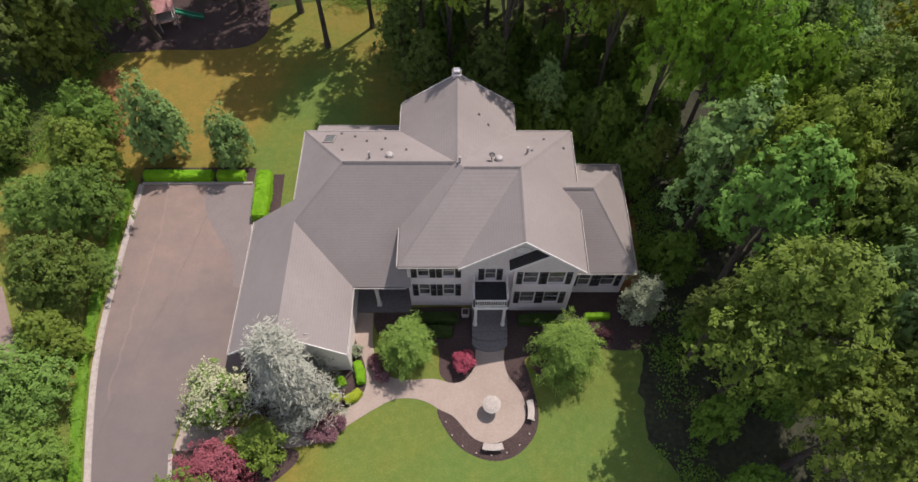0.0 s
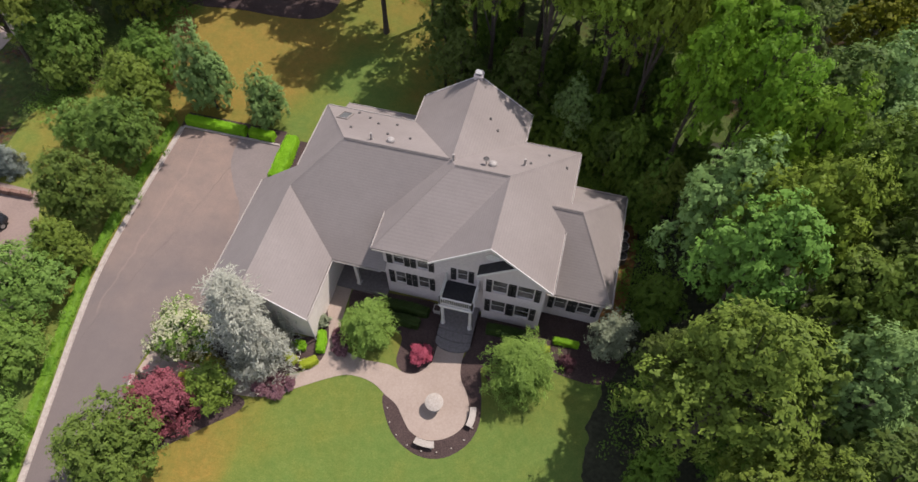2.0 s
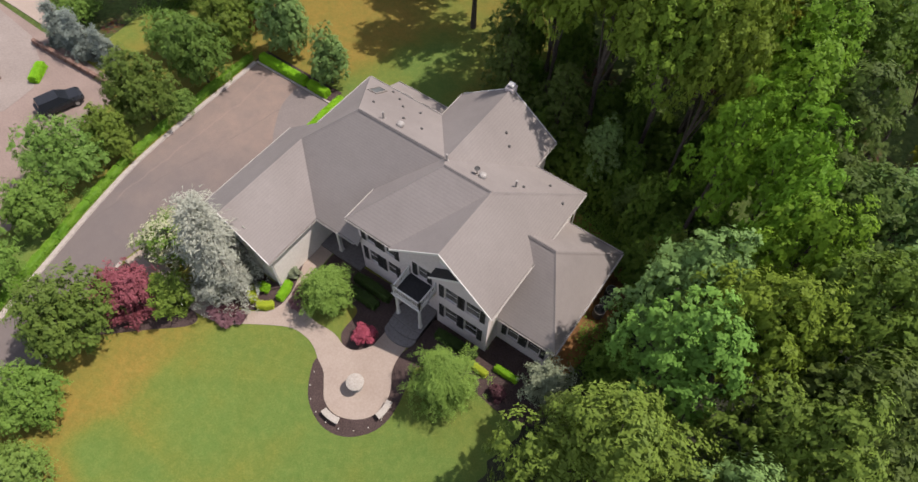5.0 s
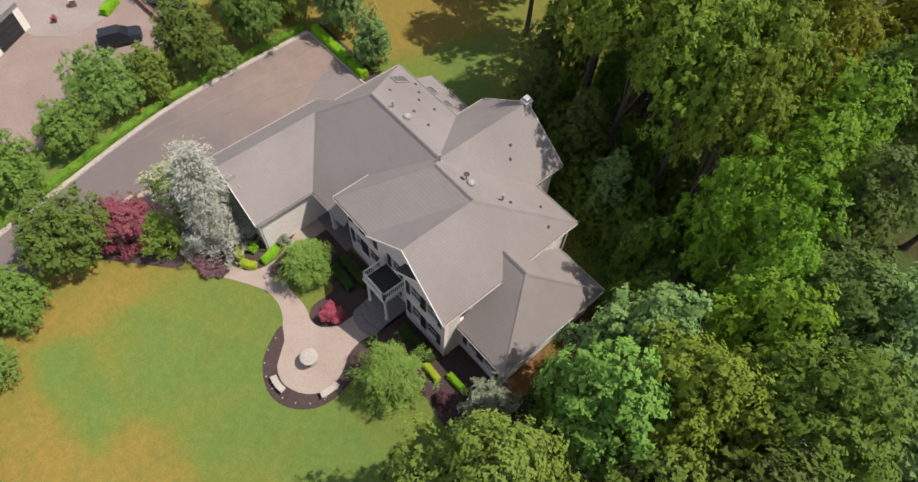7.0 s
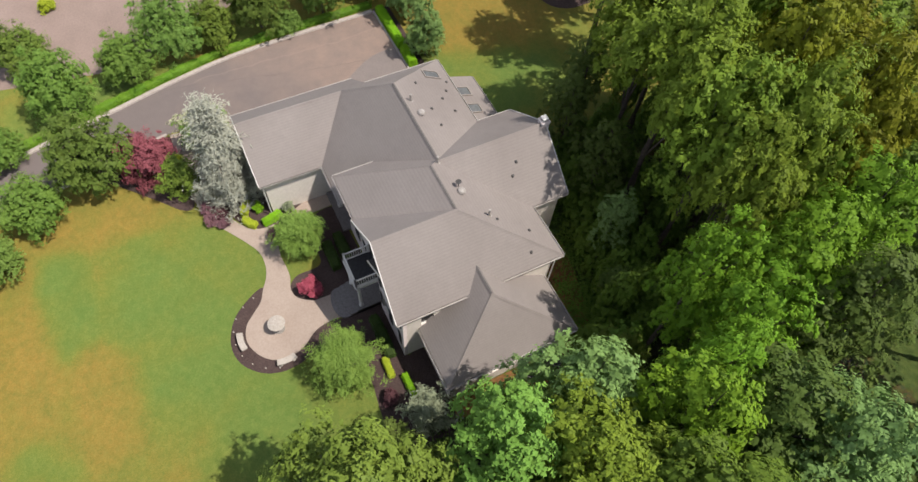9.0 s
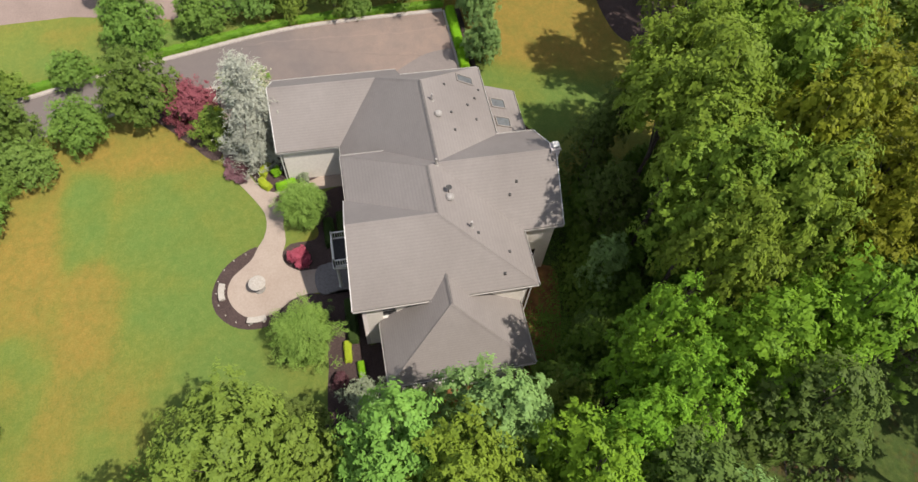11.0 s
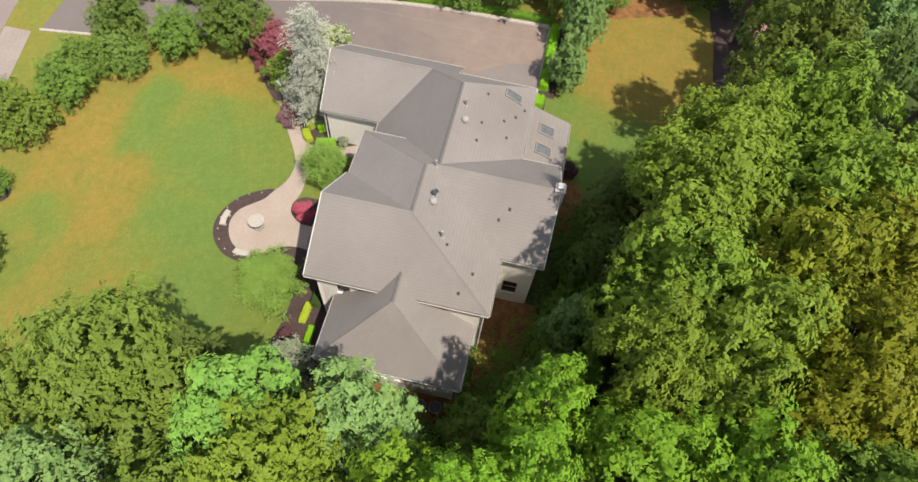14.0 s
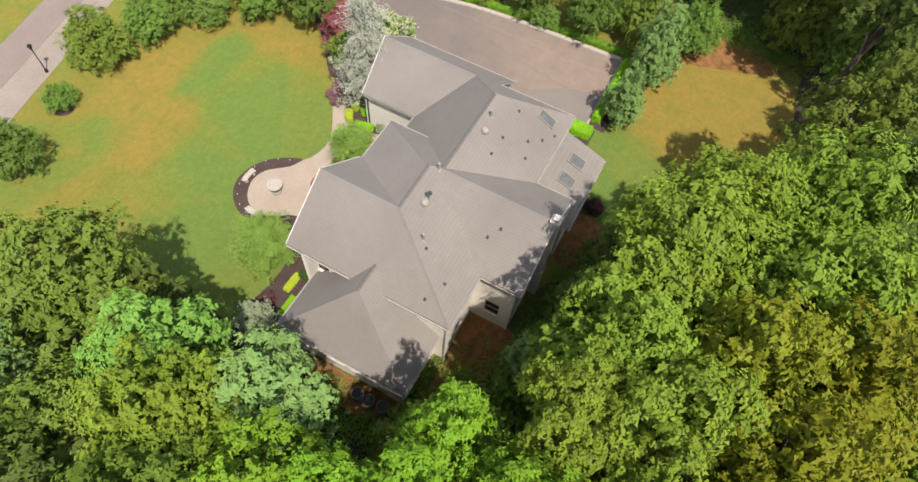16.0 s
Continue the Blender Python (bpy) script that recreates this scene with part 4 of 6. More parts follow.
def crown(seed, material, r, h, z0, lobes=9, sprays=80, leaves=22, leaf=0.26, shape="round", aspect=0.9, gap=1.0, low=-0.35):
    """A crown built as a tree is: lobes on the limbs, sprays on each lobe, leaves on each spray. r wide, from z0 up to z0 + h.
    Returns its mesh and the lobes' centres."""
    rng = np.random.default_rng(seed)
    gold = np.pi * (3 - np.sqrt(5))
    k = np.arange(lobes)
    zz = 0.92 - (0.92 - low) * (k + 0.3) / lobes
    ang = gold * k + rng.normal(size=lobes) * 0.35
    t = (zz - low) / (1 - low)
    if shape == "cone":
        flat = 0.95 * (1 - t) + 0.05
    elif shape == "oval":
        flat = np.sqrt(np.clip(1 - (1.8 * t - 0.8) ** 2, 0.08, 1)) * 0.72
    else:
        flat = np.sqrt(np.clip(1 - zz ** 2, 0.05, 1)) * 0.72
    flat *= rng.uniform(0.5, 1.22, lobes)
    zc = z0 + h * (0.12 + 0.70 * t + rng.uniform(-0.09, 0.09, lobes))
    c = np.stack([np.cos(ang) * flat * r, np.sin(ang) * flat * r, zc], 1)
    c = np.concatenate([c, [[0.0, 0.0, z0 + h * 0.55]]])
    lr = np.append(r * rng.uniform(0.30, 0.54, lobes) * (9 / lobes) ** 0.42, r * 0.42)
    pos, nrm = [], []
    for q, s in zip(c, lr):
        n = max(int(sprays * (s / (0.43 * r * (9 / lobes) ** 0.42)) ** 1.6), 4)
        e = ball(rng, n)
        e[:, 2] = np.where(e[:, 2] < -0.45, -e[:, 2], e[:, 2])
        bump = 0.86 + 0.30 * np.array([noise.noise(Vector(d) * 2.6 + Vector(q)) for d in e])
        p = q + e * (s * bump * rng.uniform(0.66, 1.2, n))[:, None] * np.array([1.08, 1.08, 0.85])
        up = e * 0.75 + np.array([0, 0, 0.6]) + rng.normal(size=(n, 3)) * 0.25
        up /= np.linalg.norm(up, axis=1, keepdims=True)
        w = 0.078 * gap * (r * h) ** 0.35 * rng.uniform(0.6, 1.5, n)
        off = np.clip(rng.normal(size=(n, leaves, 3)), -1.7, 1.7)
        off -= up[:, None] * (off * up[:, None]).sum(2, keepdims=True) * 0.62
        pos.append((p[:, None] + off * w[:, None, None] * 1.15).reshape(-1, 3))
        nrm.append((up[:, None] + rng.normal(size=(n, leaves, 3)) * 0.38).reshape(-1, 3))
    v, f = blades(np.concatenate(pos), np.concatenate(nrm), leaf, aspect, rng)
    # inner foliage, larger and sparser, that shades the far side
    mid = np.concatenate([q + ball(rng, 110) * (s * rng.uniform(0.1, 0.72, (110, 1))) for q, s in zip(c, lr)])
    v2, f2 = blades(mid, rng.normal(size=mid.shape) + np.array([0.5, 0.6, 1.2]), 0.115 * r + 0.1, 1.0, rng)
    return leaf_mesh("crown", np.concatenate([v, v2]), np.concatenate([f, f2 + len(v)]), material), c


def canopy(seed, material, r, h, z0, stems=11, pads=13, tufts=11, leaves=16, leaf=0.15, pad=0.13, shape="round", skirt=0, aspect=0.8):
    """A broadleaf crown: leaders that end at different heights, leafy pads over the upper part of each, tufts of leaves on each pad,
    deep hollows between the leaders. r wide, from z0 up to z0 + h. Returns its mesh and the leaders' tops."""
    rng = np.random.default_rng(seed)
    k = np.arange(stems)
    ring = np.sqrt(k / stems) * 0.74
    ang = np.pi * (3 - np.sqrt(5)) * k + rng.normal(size=stems) * 0.3
    fall = ring ** 2 * (0.62 if shape == "round" else 0.85)
    top = z0 + h * np.clip(1.0 - fall - rng.uniform(0, 0.16, stems) * (k > 0), 0.3, 1)
    lw = r * rng.uniform(0.27, 0.42, stems) * (11 / stems) ** 0.4
    lh = h * rng.uniform(0.22, 0.36, stems)
    lc = np.stack([np.cos(ang) * ring * r, np.sin(ang) * ring * r, top - lh * 0.95], 1)
    if skirt:
        sa = np.arange(skirt) * 6.283 / skirt + rng.uniform(0, 1, skirt)
        far_out = r * rng.uniform(0.42, 0.66, skirt)
        lw = np.append(lw, r * rng.uniform(0.32, 0.44, skirt))
        lh = np.append(lh, h * rng.uniform(0.2, 0.27, skirt))
        lc = np.concatenate([lc, np.stack([np.cos(sa) * far_out, np.sin(sa) * far_out, z0 + h * rng.uniform(0.2, 0.34, skirt)], 1)])
        stems += skirt
    lc[:, 2] = np.maximum(lc[:, 2], z0 + lh * 0.5)
    # pads over each leader, and a sparse skirt below
    zz = 0.97 - 1.45 * (np.arange(pads) + rng.uniform(0, 0.8, (stems, pads))) / pads
    pa = np.pi * (3 - np.sqrt(5)) * np.arange(pads) + rng.uniform(0, 6.28, (stems, 1)) + rng.normal(size=(stems, pads)) * 0.3
    fl = np.sqrt(np.clip(1 - zz ** 2, 0.03, 1))
    d = np.stack([np.cos(pa) * fl, np.sin(pa) * fl, zz], 2)
    reach = rng.uniform(0.72, 1.18, (stems, pads))
    c = (lc[:, None] + d * reach[..., None] * np.stack([lw, lw, lh], 1)[:, None]).reshape(-1, 3)
    d = d.reshape(-1, 3)
    n_all = len(c)
    size = pad * r * rng.uniform(0.6, 1.4, n_all)
    n = d * np.array([1, 1, 0.9]) + np.array([0, 0, 0.55]) + rng.normal(size=(n_all, 3)) * 0.15
    n /= np.linalg.norm(n, axis=1, keepdims=True)
    e = ball(rng, n_all * tufts).reshape(n_all, tufts, 3) + n[:, None] * 0.6
    e /= np.linalg.norm(e, axis=2, keepdims=True)
    along = (e * n[:, None]).sum(2, keepdims=True)
    spread = e - n[:, None] * along * 0.35
    p = c[:, None] + spread * (size[:, None] * rng.uniform(0.7, 1.15, (n_all, tufts)))[..., None]
    o = (e - n[:, None] * along) * 0.9 + n[:, None] * 0.35 + np.array([0, 0, -0.2])
    o /= np.linalg.norm(o, axis=2, keepdims=True) + 1e-6
    step = rng.uniform(-0.2, 0.62, (n_all, tufts, leaves)) * size[:, None, None]
    q = p[:, :, None] + o[:, :, None] * step[..., None] + np.clip(rng.normal(size=(n_all, tufts, leaves, 3)), -1.7, 1.7) * (size * 0.15)[:, None, None, None]
    m = (e * 0.68 + n[:, None] * 0.5)[:, :, None] + rng.normal(size=(n_all, tufts, leaves, 3)) * 0.12
    axes = np.repeat(o[:, :, None] * 1.6, leaves, 2)
    v, f = blades(q.reshape(-1, 3), m.reshape(-1, 3), leaf, aspect, rng, axes.reshape(-1, 3))
    # shaded foliage inside each leader, which closes it
    deep = 60
    g = (lc[:, None] + ball(rng, stems * deep).reshape(stems, deep, 3) * rng.uniform(0.3, 0.86, (stems, deep, 1)) * np.stack([lw, lw, lh], 1)[:, None]).reshape(-1, 3)
    v2, f2 = blades(g, rng.normal(size=g.shape) + np.array([0.3, 0.4, 0.8]), 0.045 * r + 0.08, 1.0, rng)
    return leaf_mesh("crown", np.concatenate([v, v2]), np.concatenate([f, f2 + len(v)]), material), lc + np.array([0, 0, 0.6]) * lh[:, None]


def boughs(seed, material, r, h, z0, count=60, sprays=10, leaves=38, leaf=0.18, shape="round", aspect=0.85, low=-0.6, ragged=0.42, droop=0.0, along=0.0):
    """A ragged crown: boughs that reach from the stem to an uneven outline, flat leafy sprays along each. r wide, from z0 up to z0 + h.
    Returns its mesh and the boughs' ends."""
    rng = np.random.default_rng(seed)
    k = np.arange(count)
    zz = 0.97 - (0.97 - low) * (k + 0.4) / count
    ang = np.pi * (3 - np.sqrt(5)) * k + rng.normal(size=count) * 0.3
    t = (zz - low) / (0.97 - low)
    flat = np.sqrt(np.clip(1 - zz ** 2, 0.02, 1))
    if shape == "cone":
        t = t ** 1.55
        flat = (1 - t) ** 0.95 * 0.98 + 0.02
    elif shape == "oval":
        flat = np.sqrt(np.clip(1 - (1.75 * t - 0.75) ** 2, 0.03, 1))
    d = np.stack([np.cos(ang) * flat, np.sin(ang) * flat, zz], 1)
    reach = np.array([0.88 + ragged * 1.25 * noise.noise(Vector(e) * 1.7 + Vector((seed * 3.1, 0, 0))) for e in d]) + rng.uniform(-0.5, 0.35, count) * ragged
    ends = np.stack([d[:, 0] * r * reach, d[:, 1] * r * reach, z0 + h * (0.04 + 0.94 * t) + (reach - 0.88) * h * 0.22], 1)
    out = np.hypot(ends[:, 0], ends[:, 1])
    start = np.stack([ends[:, 0] * 0.04, ends[:, 1] * 0.04, np.maximum(ends[:, 2] + out * (droop - 0.62), z0 * 0.7)], 1)
    pos, nrm, axes = [], [], []
    for a, b in zip(start, ends):
        way = b - a
        size = np.linalg.norm(way) + 1e-6
        way /= size
        n = max(int(sprays * (0.35 + 0.65 * size / r)), 3)
        s = rng.uniform(0.1, 1, n) ** 0.62
        p = a + (b - a) * s[:, None] + np.clip(rng.normal(size=(n, 3)), -1.8, 1.8) * np.array([1, 1, 0.6]) * (0.055 + 0.085 * s[:, None]) * r
        face = (p - np.array([0, 0, z0 + h * 0.42])) / np.array([r, r, h * 0.5])
        face /= np.linalg.norm(face, axis=1, keepdims=True) + 1e-6
        up = face * 0.8 + np.array([0, 0, 0.42]) + rng.normal(size=(n, 3)) * 0.22
        up /= np.linalg.norm(up, axis=1, keepdims=True)
        w = 0.082 * (r * h) ** 0.35 * rng.uniform(0.55, 1.5, n) * (1.15 - 0.35 * s)
        off = np.clip(rng.normal(size=(n, leaves, 3)), -1.7, 1.7)
        off -= up[:, None] * (off * up[:, None]).sum(2, keepdims=True) * 0.6
        off += way * (off @ way)[..., None] * 0.55
        pos.append((p[:, None] + off * w[:, None, None]).reshape(-1, 3))
        nrm.append((up[:, None] + rng.normal(size=(n, leaves, 3)) * 0.3).reshape(-1, 3))
        axes.append(np.repeat(way[None] * along, n * leaves, 0))
    axes = np.concatenate(axes)
    v, f = blades(np.concatenate(pos), np.concatenate(nrm), leaf, aspect, rng, axes)
    # sparse inner foliage
    m = ball(rng, 260) * rng.uniform(0.1, 0.6, (260, 1)) * np.array([r, r, h * 0.46]) * (np.array([1, 1, 1]) if shape != "cone" else np.array([0.5, 0.5, 0.9])) + np.array([0, 0, z0 + h * 0.5])
    v2, f2 = blades(m, rng.normal(size=m.shape) + np.array([0.5, 0.6, 1.2]), 0.10 * r + 0.05, 1.0, rng)
    return leaf_mesh("crown", np.concatenate([v, v2]), np.concatenate([f, f2 + len(v)]), material), ends


def trunk_bm(seed, height, radius, tips, lean=0.0):
    """A tapered trunk with limbs that reach for the clumps."""
    rng = random.Random(seed)
    bm = bmesh.new()
    pts = [(lean * k * k / 16 + rng.uniform(-.06, .06) * k, rng.uniform(-.06, .06) * k, height * k / 5) for k in range(6)]
    pts[0] = (0, 0, -.1)
    tube(bm, pts, [radius * w for w in (1.35, 1.0, .85, .68, .48, .22)], 8)
    for q in tips:
        k = rng.uniform(.35, .85)
        i = min(int(k * 5), 4)
        a = Vector(pts[i]).lerp(Vector(pts[i + 1]), k * 5 - i)
        b = Vector(q)
        mid = a.lerp(b, .5) + Vector((rng.uniform(-.2, .2), rng.uniform(-.2, .2), .12 * (b - a).length))
        tube(bm, [a, mid, b], [radius * .42 * (1.1 - k), radius * .22, radius * .06], 5)
    return bm


def plant(name, at, built, material_trunk, height, radius, label, category="tree", group="", seed=0, turn=0.0):
    me, tips = built
    ob = thing(name, at, label, category, group, "", turn)
    part("crown", me, None, ob)
    step = max(len(tips) // 11, 1)
    part("trunk", trunk_bm(seed, height, radius, tips[::step]), material_trunk, ob)
    return ob


# woodland prototypes: each is the first tree of its kind, then copied
WOODS = "woodland trees round the house"
KINDS = {
    "oak": (OAK, 4.6, 10.5, 6.0, "round", 13, "tall woodland oak with a dark green lumpy crown"),
    "oak2": (DARKOAK, 3.7, 11.5, 5.4, "oval", 9, "tall narrow woodland tree with a dark green crown"),
    "olive": (OLIVE, 4.8, 9.5, 7.5, "round", 15, "tall woodland tree with yellowish olive foliage"),
    "olive2": (GOLDOAK, 4.3, 10.0, 7.2, "oval", 13, "woodland tree with olive and golden foliage"),
    "lime": (LIME, 3.3, 9.6, 7.6, "oval", 9, "maple with a bright fresh green crown"),
    "lime2": (GRASSY, 3.7, 10.5, 6.5, "oval", 8, "broad maple with bright grass-green foliage"),
    "fresh": (FRESH, 4.2, 10.0, 6.8, "round", 11, "woodland tree with mid-green summer foliage"),
    "cool": (COOL, 3.7, 10.5, 6.4, "oval", 10, "woodland tree with cool blue-green foliage"),
}
made_kinds = {}


def wood(kind, x, y, s=1.0, turn=None, squash=1.0, far=False):
    """A woodland tree of one of the kinds at a place in the plan; those far off carry fewer, larger leaves."""
    rng = random.Random(int(x * 131 + y * 977))
    turn = rng.uniform(0, 360) if turn is None else turn
    material, r, h, z0, shape, stems, label = KINDS[kind]
    if (kind, far) not in made_kinds:
        seed = 11 + len(made_kinds)
        fine = (10, 8, 8, 0.3) if far else (13, 11, 13, 0.21)
        made_kinds[kind, far] = ob = plant("tree", (x, y), canopy(seed, material, r, h, z0, stems, *fine, 0.13 * (11 / stems) ** 0.35, shape), BARK, z0 + h * .75, .26, label, "tree", WOODS, seed, turn)
    else:
        ob = copy_thing(made_kinds[kind, far], pose(x, y, 0, 0, 0, turn))
    ob.scale = (s * rng.uniform(.94, 1.06), s * rng.uniform(.94, 1.06), s * squash)
    return ob


# trees round the house, with the height of each
def grove(rows):
    for kind, x, y, wide, top in rows:
        material, r, h, z0 = KINDS[kind][:4]
        wood(kind, x, y, wide, squash=top / ((z0 + h * 0.96) * wide))


# east of the house
grove((("oak", 15.4, 1.2, .98, 16.8), ("oak2", 13.0, 3.0, .6, 11.6), ("lime", 15.7, 8.0, .93, 17.2), ("olive", 18.3, 10.4, .78, 18.0), ("cool", 14.8, 13.1, .92, 15.2), ("cool", 20.8, 2.2, .85, 17.6), ("oak", 21.8, 6.6, .85, 17.6), ("oak2", 21.4, -2.4, 1.0, 16.5), ("oak", 18.2, -3.6, .8, 15.0),
       ("lime2", 18.4, 15.8, .86, 18.2), ("fresh", 22.2, 13.6, .95, 19.4), ("lime2", 12.5, 21.6, .66, 17.6), ("lime2", 15.8, 21.2, .76, 17.8), ("lime2", 17.2, 18.4, .74, 17.2), ("lime2", 14.2, 25.8, .95, 18.2),
       ("oak2", 19.9, 19.6, 1.0, 17.4), ("lime2", 13.6, 30.4, 1.0, 18.4), ("oak2", 17.5, 26.8, 1.0, 17.5), ("oak2", 23.0, 8.8, 1.0, 18.0), ("cool", 22.4, 21.4, 1.0, 17.5), ("fresh", 14.6, 35.2, 1.05, 18.5)))
# north-east and north
grove((("olive", 6.4, 26.9, .88, 19.6), ("olive", 1.6, 27.3, 1.0, 20.8), ("olive", -2.9, 28.6, .85, 19.2), ("olive", 9.4, 25.7, .64, 18.8), ("olive", 8.4, 29.2, .8, 20.4), ("olive2", 5.2, 31.8, 1.0, 21.6), ("olive", 0.4, 33.4, 1.0, 21.0),
       ("olive2", 8.0, 33.6, .95, 21.4), ("olive2", 3.6, 35.6, 1.0, 21.0), ("olive", -5.4, 33.2, .95, 20.0), ("olive2", -1.8, 37.0, 1.0, 20.0), ("oak", -14.4, 34.4, .88, 18.6), ("oak2", -10.4, 37.2, .9, 19.0),
       ("cool", -17.6, 39.4, 1.0, 18.0), ("cool", -23.4, 39.6, .8, 16.0)))
# north-west
grove((("oak2", -30.6, 35.4, 1.1, 19.0), ("oak", -38.5, 34.5, .95, 17.5), ("oak", -41.5, 19.5, .8, 14.0), ("oak2", -38.6, 30.4, .95, 16.0), ("oak2", -39.5, 25.0, .95, 15.5), ("fresh", -36.0, 39.0, .95, 17.0),
       ("oak", -43.5, 28.5, .9, 15.5), ("cool", -45.5, 33.5, .9, 16.0), ("oak2", -32.5, 45.0, 1.0, 17.0), ("oak", -42.0, 38.0, 1.0, 17.0), ("cool", -21.5, 44.0, 1.0, 17.5)))
# lower trees in the shade beside the house
grove((("oak2", -4.6, 25.0, .56, 9.6), ("oak2", 0.2, 24.8, .56, 9.8), ("oak2", -6.6, 27.6, .6, 10.5), ("oak2", 8.2, 21.6, .36, 5.5), ("oak", 12.6, 18.8, .36, 6.5), ("cool", 4.6, 23.2, .42, 8.5)))
# young trees in the shade under the tall ones, leafy down to the ground
SAPLINGS = "young trees under the wood"
sapling = plant("young_tree", (-3.6, 26.2), canopy(91, FRESH, 2.1, 4.9, .3, 7, 10, 9, 10, .19, .17, "oval", 6), BARK, 3.6, .08, "young leafy tree in the shade of the tall wood", "tree", SAPLINGS, 91)
rng_s = random.Random(8)
for x, y in ((0.2, 25.6), (3.4, 26.0), (6.6, 24.6), (9.6, 23.6), (11.6, 25.6), (-1.6, 29.2), (1.8, 29.8), (5.2, 28.4), (8.4, 28.2), (12.0, 19.2), (12.4, 28.6), (-5.4, 30.2), (14.8, 24.0), (10.6, 32.2), (3.2, 33.0), (-7.6, 33.6), (15.8, 17.4),
             (4.4, 23.4), (7.2, 22.6), (9.4, 20.8), (11.2, 18.6), (11.4, 21.6), (8.6, 23.4), (2.2, 24.0), (-0.8, 23.6), (14.2, 4.6), (13.6, -1.4), (17.4, 5.2), (15.2, -5.6), (13.2, 10.4), (17.2, 13.0), (18.0, 0.2), (-3.4, 34.0), (7.2, 31.0)):
    ob = copy_thing(sapling, pose(x, y, 0, 0, 0, rng_s.uniform(0, 360)))
    w = rng_s.uniform(.6, 1.05)
    ob.scale = (w, w, rng_s.uniform(.7, 1.5))
# the wood beyond, on a jittered lattice
rng_w = random.Random(5)
taken = [(o.location.x, o.location.y) for o in bpy.data.objects if o.name.startswith("tree") and o.parent is None]
for i in range(-11, 13):
    for j in range(-7, 13):
        x, y = i * 6.2 + (j % 2) * 3.1 + rng_w.uniform(-1.6, 1.6), j * 5.6 + rng_w.uniform(-1.6, 1.6)
        pick = rng_w.random()
        behind = y > (47 if x < -4 else 40) and x > -62
        east = x > 20.5 and -24 < y <= 40
        north = x > -2 and y > 26 and y <= 40
        if not (behind or east or north) or x > 35 or y > 64 or x + y > 84 or x - y > 37 or min((x - a) ** 2 + (y - b) ** 2 for a, b in taken) < 18:
            continue
        zone_olive = -14 < x < 14 and y > 24
        kind = ("olive" if pick < .4 else "olive2" if pick < .8 else "oak") if zone_olive else ("oak" if pick < .2 else "fresh" if pick < .42 else "oak2" if pick < .72 else "cool" if pick < .86 else "olive2" if pick < .93 else "lime")
        wood(kind, x, y, rng_w.uniform(.72, 1.12), far=x < -12 or y > 40 or x > 25)
        taken.append((x, y))

# ragged undergrowth where the lawn gives way to the wood
rng_u = np.random.default_rng(77)
edge = [(11.9, 12.9), (12.4, 12.2), (12.8, 15.2), (13.0, 16.4), (12.2, 10.6)] * 4 + [(11.6, -5.4), (12.2, -3.6), (12.0, -7.0), (12.6, 0.4), (12.2, 3.4), (11.8, 6.6)] * 3 + [(5.2, 20.6), (6.4, 19.6), (7.4, 20.8), (8.6, 19.2), (6.8, 22.0), (9.6, 20.4), (4.2, 22.2), (8.2, 18.2)] * 4 + [(-4.0, 23.6), (-5.6, 23.4), (-2.4, 23.8), (3.2, 22.6), (0.2, 24.3), (6.0, 24.2)] * 5 + smooth_line([(9.8, 21.0), (5.0, 23.2), (0, 24.2), (-5, 30), (-8, 40), (-14, 41)], 16) + smooth_line([(-35.5, 33.0), (-36.5, 28), (-37, 22), (-41, 17)], 16)
spots = np.array(edge)[rng_u.integers(0, len(edge), 1500)] + rng_u.normal(size=(1500, 2)) * np.array([0.9, 0.9])
tall = rng_u.uniform(0.12, 0.6, 1500) ** 1.3
leaf_at = np.repeat(np.concatenate([spots, tall[:, None]], 1), 22, 0) + np.clip(rng_u.normal(size=(33000, 3)), -1.6, 1.6) * np.array([0.3, 0.3, 0.12])
leaf_at[:, 2] = np.maximum(leaf_at[:, 2], 0.03)
uv, uf = blades(leaf_at, rng_u.normal(size=leaf_at.shape) * 0.4 + np.array([0, 0, 1.0]), 0.16, 0.7, rng_u)
tagged(part("undergrowth", leaf_mesh("undergrowth", uv, uf, FRESH), None), "low green undergrowth along the edge of the wood", "undergrowth", "", "stuff")

# garden trees
plant("weeping_cedar", (-12.5, 0.8), boughs(21, SILVER, 3.05, 10.2, .2, 190, 9, 26, .3, "cone", .26, -.95, .36, .5, 2.2), BARK, 9.4, .2, "silvery grey weeping cedar beside the garage wing", "tree")
dogwood = plant("dogwood", (-17.4, 0.2), boughs(22, YARD, 2.05, 3.7, .7, 44, 9, 26, .14), BARK, 4.2, .12, "dogwood covered in cream blossom beside the driveway", "tree")
part("blossom", boughs(22, CREAM, 2.1, 3.8, .76, 44, 9, 19, .15)[0], None, dogwood, "flat cream flower heads over the leaves")
plant("red_maple", (-16.8, -4.7), boughs(23, CRIMSON, 2.4, 3.7, .4, 64, 11, 40, .12, "round", .9, -.3, .2), BARK, 3.0, .15, "dome-shaped crimson Japanese maple", "tree")
plant("green_shrub", (-14.2, -2.75), boughs(24, YARDB, 1.55, 3.3, .3, 40, 9, 26, .13), BARK, 2.6, .08, "bushy green shrub in the mulch bed", "shrub")
